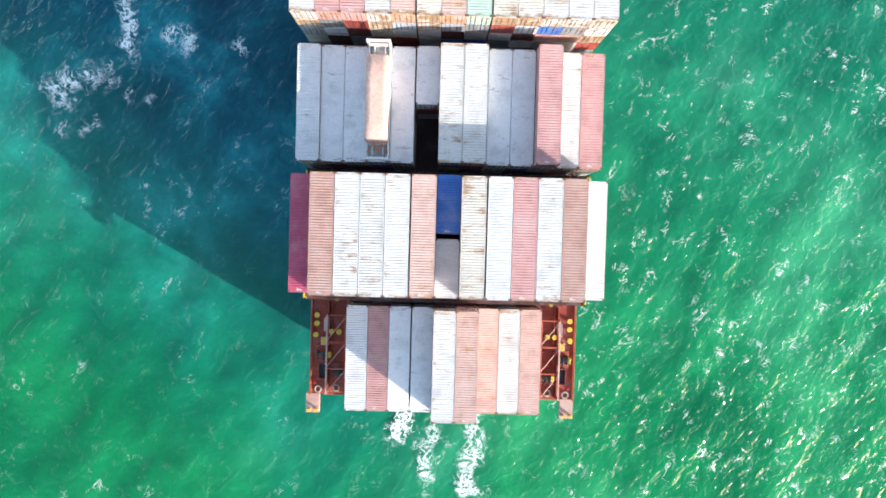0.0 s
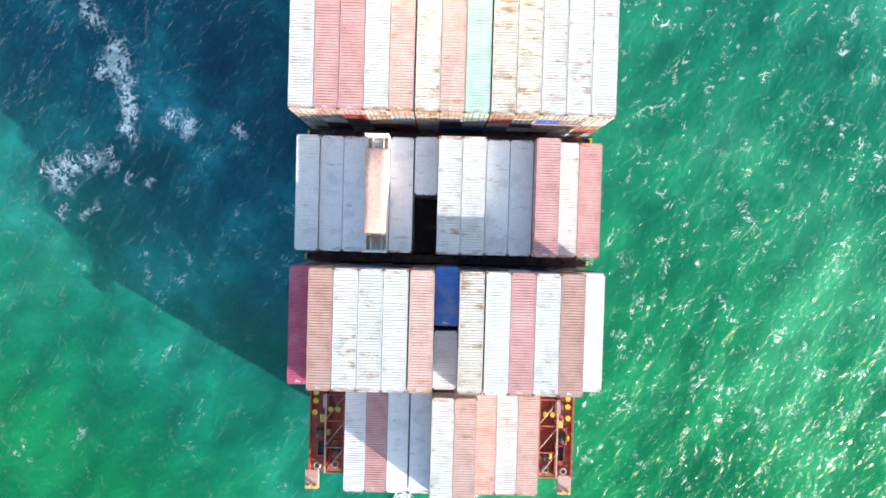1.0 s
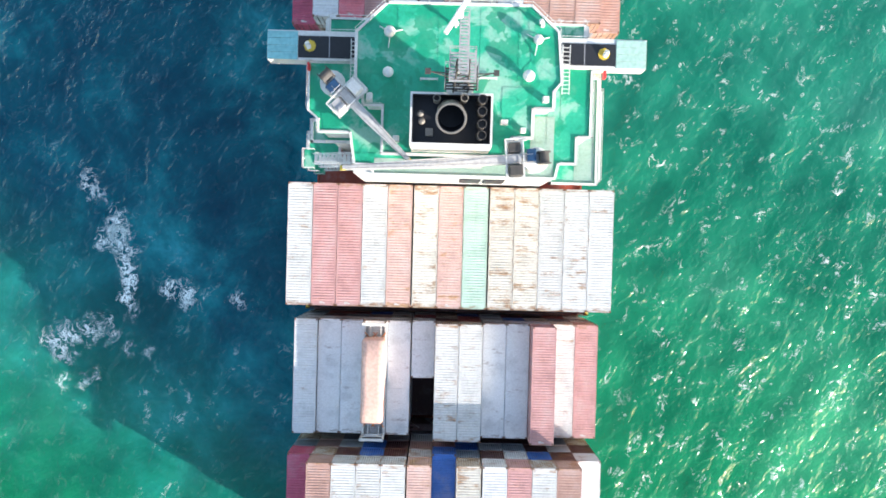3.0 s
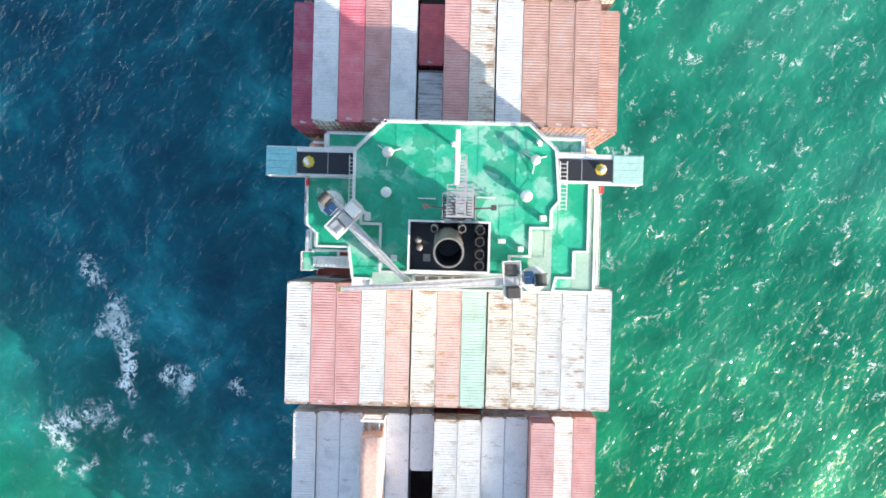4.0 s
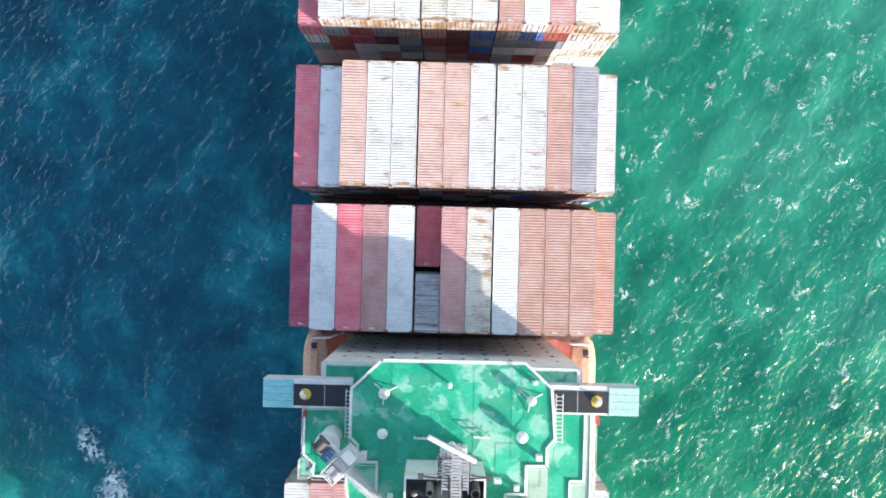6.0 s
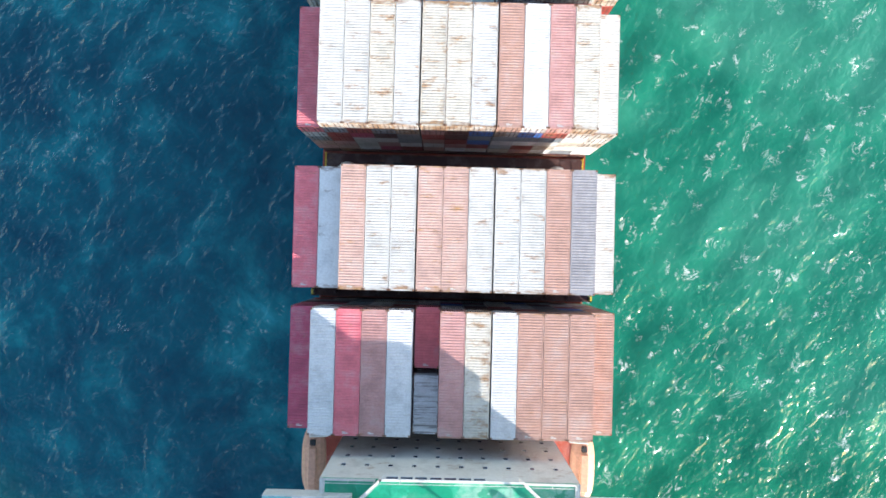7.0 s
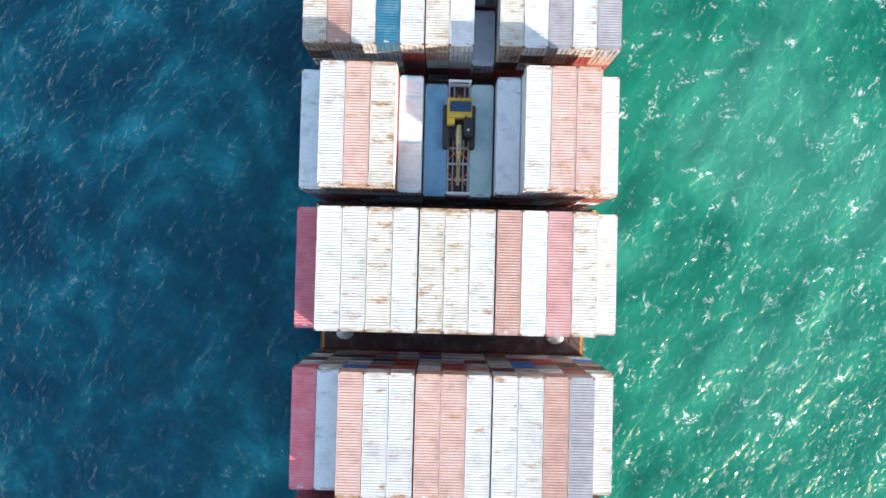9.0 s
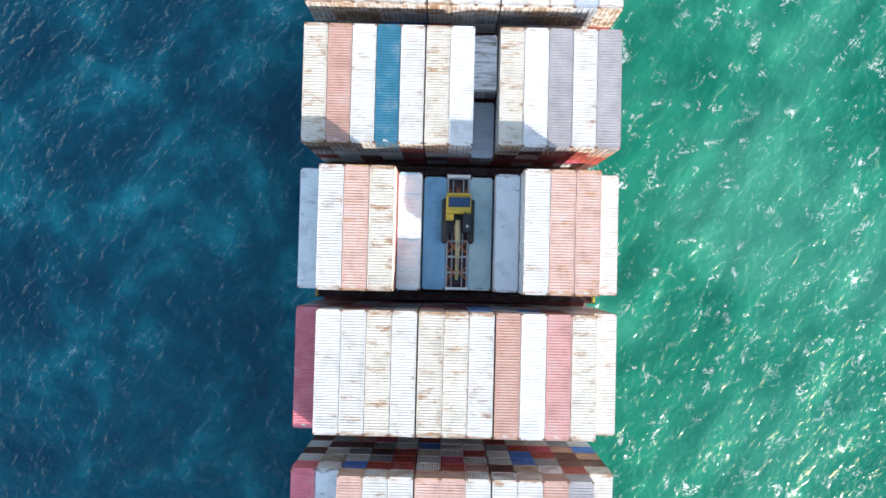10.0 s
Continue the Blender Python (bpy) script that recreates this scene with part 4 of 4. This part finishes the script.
flat_rack("flat_rack", COLX(3), 9.05, 23.62, 12.19, "white flat rack carrying tarpaulin-covered cargo", False)
bm = boxes((-1.18, -4.35, 0.52, 1.12, 4.35, 2.75), bevel=0.18)
bmesh.ops.subdivide_edges(bm, edges=bm.edges[:], cuts=3, use_grid_fill=True)
for v in bm.verts:
    v.co += noise.noise_vector(v.co * 1.3) * 0.06
cargo = tagged(part("tarpaulin_cargo", bm, TARP), "peach tarpaulin-wrapped cargo on a flat rack", "cargo")
cargo.matrix_world = Matrix.Translation((COLX(3), 15.25, 23.62))
for f in cargo.data.polygons:
    f.use_smooth = True
flat_rack("flat_rack", COLX(6), 95.3, 22.62, 12.19, "steel flat rack under the tracked excavator", True)


def make_excavator():
    e = empty("excavator", pose(0.0, 102.6, 23.15), label="yellow tracked excavator lashed on a flat rack", category="excavator")
    for s in (-1, 1):
        t = part("track", boxes((s * 1.42 - 0.32, -2.35, 0, s * 1.42 + 0.32, 2.45, 0.95), bevel=0.2), TYRE, e, "black crawler track")
        for i in range(23):
            y = -2.15 + i * 0.2
            part("shoe", boxes((s * 1.42 - 0.33, y - 0.075, 0.93, s * 1.42 + 0.33, y + 0.075, 0.99)), SOOT, t)
    part("undercarriage", boxes((-1.11, -1.2, 0.4, 1.11, 1.2, 0.9)), BLACK, e)
    part("house", boxes((-1.3, 0.75, 1.0, 1.35, 2.6, 2.0), (-1.3, 0.05, 1.0, -0.45, 0.75, 2.1), bevel=0.1), YELLOW, e, "yellow engine house")
    part("engine_hood", boxes((-1.05, 1.45, 2.0, 1.25, 2.5, 2.14), bevel=0.06), GLASSC, e, "dark blue engine hood")
    part("counterweight", boxes((-1.3, 2.6, 1.0, 1.35, 2.95, 1.9), bevel=0.12), YELLOW, e)
    c = part("cab", boxes((0.5, -1.25, 1.0, 1.45, 0.7, 2.6), bevel=0.08), BLACK, e, "dark cab")
    part("roof_light", boxes((0.85, -0.7, 2.6, 1.05, -0.5, 2.7)), WHITE, c)
    bm = bmesh.new()
    tube(bm, (0.7, 0.85, 2.0), (0.7, 0.85, 2.3), 0.1, 8)
    part("exhaust", bm, SOOT, e)
    bm = bmesh.new()
    for a, b, w0, w1 in (((0, 0.0, 1.6), (0, -3.2, 2.6), 0.28, 0.24), ((0, -3.2, 2.6), (0, -6.2, 0.9), 0.24, 0.16)):
        tube(bm, a, b, w0, 6, w1)
    b = part("boom", bm, BOOMC, e, "worn yellow boom and stick")
    bm = bmesh.new()
    for s in (-1, 1):
        tube(bm, (s * 0.32, -0.4, 1.5), (s * 0.2, -2.6, 2.5), 0.08, 6)
    tube(bm, (0, -2.2, 2.9), (0, -4.6, 2.2), 0.09, 6)
    part("ram", bm, PIPE, b)
    part("bucket", boxes((-0.35, -6.5, 0.0, 0.35, -5.9, 0.75), bevel=0.1), SOOT, e)


make_excavator()


# ---- stern and side decks ----
def bollard(x, y, z=DECK):
    b = empty("bollard", Matrix.Translation((x, y, z)), label="yellow mooring bollard on the red deck", category="bollard", group="mooring bollards")
    bm = bmesh.new()
    tube(bm, (0, 0, 0), (0, 0, 0.7), 0.24, 12)
    part("post", bm, YELLOW, b)
    bm = bmesh.new()
    tube(bm, (0, 0, 0.7), (0, 0, 0.8), 0.34, 12)
    part("cap", bm, YELLOW, b)


for s in (-1, 1):
    for dx, y in ((15.4, -8.6), (15.4, -9.6), (15.5, -11.0), (13.6, -10.6), (12.7, -10.6), (13.0, -6.5)):
        bollard(s * dx, y)


def winch(x, y, s):
    w = empty("mooring_winch", Matrix.Translation((x, y, DECK)), label="rusty mooring winch on the stern deck", category="winch", group="mooring winches")
    part("bed", boxes((-0.9, -1.1, 0, 0.9, 1.1, 0.25), bevel=0.04), DECKRED, w)
    bm = bmesh.new()
    tube(bm, (-0.6, 0, 0.8), (0.5, 0, 0.8), 0.4, 14)
    for q in (-0.65, 0.0, 0.5):
        tube(bm, (q, 0, 0.8), (q + 0.08, 0, 0.8), 0.65, 16)
    part("drum", bm, SOOT, w)
    part("motor", boxes((0.6, -0.35, 0.3, 1.0, 0.35, 1.1), bevel=0.05), YELLOW, w)


for s in (-1, 1):
    winch(s * 12.6, -15.6, s)
    winch(s * 14.6, -13.4, s)


def stern_fittings(s):
    f = empty("fairlead_platform", Matrix.Translation((s * 15.6, -20.6, DECK)), label="pale rusty fairlead platform at the stern corner", category="platform", group="fairlead platforms")
    part("plate", boxes((-1.05, -0.1, -0.5, 0.6, 2.3, 0.12), bevel=0.03), PAINT["O"], f)
    for x in (-0.6, 0.3):
        bm = bmesh.new()
        tube(bm, (x, 0.3, 0.12), (x, 0.3, 0.75), 0.2, 10)
        part("roller", bm, YELLOW, f)
    b = empty("deck_hatch", Matrix.Translation((s * 14.4, -11.8, DECK)), label="square deck hatch with a raised rim", category="hatch", group="deck hatches")
    part("rim", boxes((-0.5, -0.5, 0, 0.5, 0.5, 0.5), bevel=0.03), PAINT["T"], b)
    part("lid", boxes((-0.42, -0.42, 0.5, 0.42, 0.42, 0.58), bevel=0.02), YELLOW, b)
    o = empty("deck_opening", Matrix.Translation((s * 14.6, -13.6 - 1.9, DECK)), label="dark companionway opening in the stern deck", category="hatch", group="companionways")
    part("coaming", boxes((-0.6, -1.0, 0, -0.5, 1.0, 0.5), (0.5, -1.0, 0, 0.6, 1.0, 0.5), (-0.5, -1.0, 0, 0.5, -0.9, 0.5), (-0.5, 0.9, 0, 0.5, 1.0, 0.5)), DECKRED, o)
    # flat black sheet for the shade down the opening
    part("well", boxes((-0.5, -0.9, 0.0, 0.5, 0.9, 0.06)), BLACK, o)
    r = empty("stern_rail", label="rust-red stern bulwark and rail", category="railing", group="stern rails")
    bm = bmesh.new()
    rail_run(bm, [(s * 16.0, -6.5, DECK + 0.35), (s * 16.0, -18.3, DECK + 0.35)], 1.0, 0.04)
    rail_run(bm, [(s * 14.3, -18.2, DECK), (s * 11.4, -18.2, DECK)], 1.0, 0.04)
    part("rail", bm, DECKRED, r)
    part("bulwark", boxes((min(s * 13.95, s * 14.05), -18.2, DECK, max(s * 13.95, s * 14.05), -7, DECK + 0.9)), DECKRED, r)
    t = empty("rope_store", Matrix.Translation((s * 14.2, -9.7, DECK)), label="grey equipment locker on the stern deck", category="locker", group="deck lockers")
    part("box", boxes((-0.3, -0.8, 0, 0.3, 0.8, 0.7), bevel=0.03), GREY, t)
    part("lid", boxes((-0.33, -0.83, 0.7, 0.33, 0.83, 0.76), bevel=0.02), GREY, t)


for s in (-1, 1):
    stern_fittings(s)


def side_frame(s):
    f = empty("stern_gantry", Matrix.Translation((s * 12.8, -12.4, DECK)), label="rust-red steel gantry on the stern side deck", category="gantry", group="stern gantries")
    for y in (-5.4, -2.4, 0.8, 4.0):
        part("beam", boxes((-1.15, y - 0.09, 2.1, 1.15, y + 0.09, 2.32), bevel=0.02), DECKRED, f)
        for x in (-1.1, 1.1):
            part("post", boxes((x - 0.08, y - 0.08, 0, x + 0.08, y + 0.08, 2.1)), DECKRED, f)
    for x in (-1.1, 1.1):
        part("girder", boxes((x - 0.1, -5.5, 2.325, x + 0.1, 4.1, 2.45), bevel=0.02), PAINT["O"] if x * s > 0 else DECKRED, f)
    for y in (-4.0, -0.8, 2.4):
        bm = bmesh.new()
        tube(bm, (-1.1, y - 1.4, 2.2), (1.1, y + 1.4, 2.2), 0.06, 5)
        part("brace", bm, PAINT["O"], f)


for s in (-1, 1):
    side_frame(s)


def deck_pipe(x, y0, y1, r, mat, label):
    d = empty("deck_pipe", Matrix.Translation((x, 0, DECK)), label=label, category="pipe", group="deck pipes")
    bm = bmesh.new()
    tube(bm, (0, y0, 0.35), (0, y1, 0.35), r, 8)
    part("run", bm, mat, d)
    for i in range(4):
        y = y0 + (y1 - y0) * (i + 0.5) / 4
        part("support", boxes((-0.08, y - 0.05, 0, 0.08, y + 0.05, 0.35)), DECKRED, d)


def rope_coil(x, y):
    c = empty("rope_coil", Matrix.Translation((x, y, DECK)), label="coiled pale mooring rope on the deck", category="rope", group="rope coils")
    bm = bmesh.new()
    for k in range(3):
        ring(bm, (0, 0), 0.28 + 0.02 * k, 0.46 - 0.03 * k, k * 0.09, k * 0.09 + 0.09, 16)
    part("coil", bm, PAINT["T"], c)


def hydrant(x, y):
    h = empty("fire_hydrant", Matrix.Translation((x, y, DECK)), label="red fire hydrant post on the stern deck", category="hydrant", group="fire hydrants")
    bm = bmesh.new()
    tube(bm, (0, 0, 0), (0, 0, 0.8), 0.09, 8)
    tube(bm, (-0.2, 0, 0.7), (0.2, 0, 0.7), 0.06, 6)
    part("post", bm, REDPAINT, h)


for s in (-1, 1):
    deck_pipe(s * 13.6, -18.0, -7.2, 0.11, DECKRED, "red-painted pipe along the stern deck")
    deck_pipe(s * 11.7, -18.0, -6.8, 0.07, PAINT["T"], "pale rusty pipe beside the stern stack")
    rope_coil(s * 13.0, -17.6)
    rope_coil(s * 15.2, -17.8)
    hydrant(s * 12.3, -12.4)
    hydrant(s * 15.5, -16.9)


# cross deck between the second and third bays ahead of the bridge
def cross_deck():
    h = empty("cross_deck", Matrix.Translation((0, 79.1, DECK)), label="red cross deck with vents and manholes, painted shade-dark", category="deck")
    # shade of the neighbouring stacks is in this plate's colour
    part("plate", boxes((-15.8, -1.75, 0.0, 15.8, 1.75, 0.5)), SHADERED, h)
    for x, y, w, l in ((-9.2, 0.5, 1.3, 0.5), (-6.8, 0.5, 1.5, 0.5), (-4.0, 0.4, 1.0, 0.5), (4.8, 0.4, 1.3, 0.5), (6.4, 0.4, 0.5, 0.5), (8.2, 0.4, 1.4, 0.5), (-9.2, -0.5, 0.4, 0.4), (2.0, -0.6, 0.5, 0.6), (10.0, -0.5, 0.5, 0.6), (5.0, -0.3, 1.3, 0.3)):
        p = part("manhole", boxes((x - w / 2, y - l / 2, 0.5, x + w / 2, y + l / 2, 0.62), bevel=0.03), BLACK, h)
    bm = bmesh.new()
    for s in (-1, 1):
        rail_run(bm, [(s * 15.7, -1.7, 0.5), (s * 15.7, 1.7, 0.5)], 1.0, 0.05, 0.8)
    part("railing", bm, YELLOW, h)
    for x, y in ((-13.1, 0.0), (12.6, 0.05)):
        b = empty("covered_winch", Matrix.Translation((x, 79.1 + y, DECK + 0.5)), label="winch wrapped in a white canvas cover", category="winch", group="covered winches")
        bm = bmesh.new()
        ball(bm, (0, 0, 0.45), 0.85, 14, 0.8)
        for v in bm.verts:
            v.co.x *= 1.25
            v.co.y *= 0.85
            v.co.z = max(v.co.z, 0)
            v.co += noise.noise_vector(v.co * 2.1) * 0.1
        bmesh.ops.recalc_face_normals(bm, faces=bm.faces[:])
        part("cover", bm, WHITE, b)


cross_deck()


# ---- foam ----
def foam_patch(name, pts, width, dense=1.0, z=0.32):
    """A drifting streak of foam along a line, about its first point."""
    r = random.Random(len(pts) * 7 + int(width * 10))
    f = new(name)
    x0, y0 = pts[0]
    bm = bmesh.new()
    thick = bm.verts.layers.float.new("thick")
    prev, steps = None, []
    for (ax, ay), (bx, by) in zip(pts, pts[1:]):
        k = max(2, round(math.hypot(bx - ax, by - ay) / 0.6))
        steps += [(ax + (bx - ax) * i / k, ay + (by - ay) * i / k) for i in range(k)]
    for i in range(1, len(steps) - 1):
        d = Vector((steps[i + 1][0] - steps[i - 1][0], steps[i + 1][1] - steps[i - 1][1])).normalized()
        side = Vector((-d.y, d.x))
        wob = noise.noise(Vector((*steps[i], width)) * 0.35) * width * 0.8
        w = 1.7 * width * (1.0 + 0.6 * noise.noise(Vector((steps[i][0], steps[i][1], 9.0)) * 0.5))
        end = min(1.0, i / 6, (len(steps) - 1 - i) / 6)
        row = []
        for q in (-1, -0.6, -0.25, 0.25, 0.6, 1):
            c = Vector((steps[i][0] - x0, steps[i][1] - y0)) + side * (wob + w * q)
            v = bm.verts.new((c.x, c.y, 0.0))
            v[thick] = dense * end * (1 - abs(q)) * 1.6 - 0.6 * (1 - end)
            row.append(v)
        if prev:
            for j in range(5):
                bm.faces.new((prev[j], prev[j + 1], row[j + 1], row[j]))
        prev = row
    part("froth", bm, FOAM, f)
    f.location = (x0, y0, z)
    return tagged(f, "broken white foam drifting on the water", "foam", "foam streaks")


DRIFT = 2.1
FOAMS = [
    foam_patch("foam_streak", [(-46.0, 25.0), (-47.5, 22.8), (-50.0, 21.8), (-53.5, 21.2)], 1.3, 0.9),
    foam_patch("foam_streak", [(-49.6, 38.0), (-48.4, 36.6), (-47.6, 35.2), (-46.8, 33.6), (-46.4, 31.6)], 1.9, 1.9),
    foam_patch("foam_streak", [(-52.0, 48.0), (-50.4, 44.0), (-48.8, 40.5), (-48.0, 37.0)], 1.3, 0.8),
    foam_patch("foam_streak", [(-47.5, 42.0), (-45.9, 34.1), (-44.6, 30.1), (-44.1, 26.2), (-46.4, 22.1)], 1.7, 1.1),
    foam_patch("foam_streak", [(-44.5, 24.1), (-46.4, 22.1), (-50.8, 22.3), (-55.9, 19.6), (-57.7, 16.6)], 1.9, 0.9),
    foam_patch("foam_streak", [(-57.7, 15.6), (-55.0, 14.6), (-50.0, 15.4), (-45.0, 16.6)], 1.2, 0.45),
    foam_patch("foam_streak", [(-43.0, 29.0), (-38.2, 28.3), (-32.2, 26.9)], 1.8, 0.9),
    foam_patch("foam_streak", [(-33.0, 28.3), (-28.2, 26.3), (-24.4, 26.7)], 1.5, 0.75),
    foam_patch("foam_streak", [(-48.5, 20.6), (-44.0, 20.0), (-38.0, 21.5)], 1.4, 0.4),
    foam_patch("foam_streak", [(-8.6, -24.6), (-6.4, -25.4), (-4.0, -25.0), (-1.4, -24.2)], 2.9, 1.7),
    foam_patch("foam_streak", [(-1.0, -22.0), (-1.6, -30.0), (-3.2, -37.0)], 1.2, 0.9),
    foam_patch("foam_streak", [(4.4, -20.5), (4.6, -30.0), (3.6, -39.0)], 1.7, 0.95),
    foam_patch("foam_streak", [(9.0, -22.5), (9.4, -26.0), (9.0, -30.0)], 0.8, 0.6),
    foam_patch("foam_streak", [(-52.0, 96.0), (-47.0, 101.0), (-43.0, 108.0), (-39.0, 112.0)], 2.2, 0.12),
    foam_patch("foam_streak", [(-60.0, 88.0), (-57.0, 95.0), (-58.0, 103.0)], 1.8, 0.1),
    foam_patch("foam_streak", [(-50.0, 64.0), (-48.0, 71.0), (-46.5, 80.0)], 2.6, 0.15),
    foam_patch("foam_streak", [(-36.0, 46.0), (-33.0, 44.0), (-31.0, 41.5)], 1.0, 0.5),
    foam_patch("foam_streak", [(40.0, 15.0), (43.0, 16.5), (47.0, 16.0)], 1.3, 0.6),
    foam_patch("foam_streak", [(52.0, 4.0), (53.0, 1.0), (53.0, -2.0)], 1.2, 0.6),
    foam_patch("foam_streak", [(42.0, 66.0), (41.5, 63.0), (42.5, 60.0)], 1.2, 0.6),
]


# ---- motion ----
def motions():
    for f in FOAMS:
        x, y, z = f.location
        walk(f, [(0.0, pose(x, y, z)), (10.0, pose(x, y - DRIFT * 10.0, z))])
    walk(SCANNER, [(t, pose(-0.35, 3.35, 10.4, 0, 0, 16 - 148 * (t - 4.5))) for t in [i / 2 for i in range(21)]])


motions()
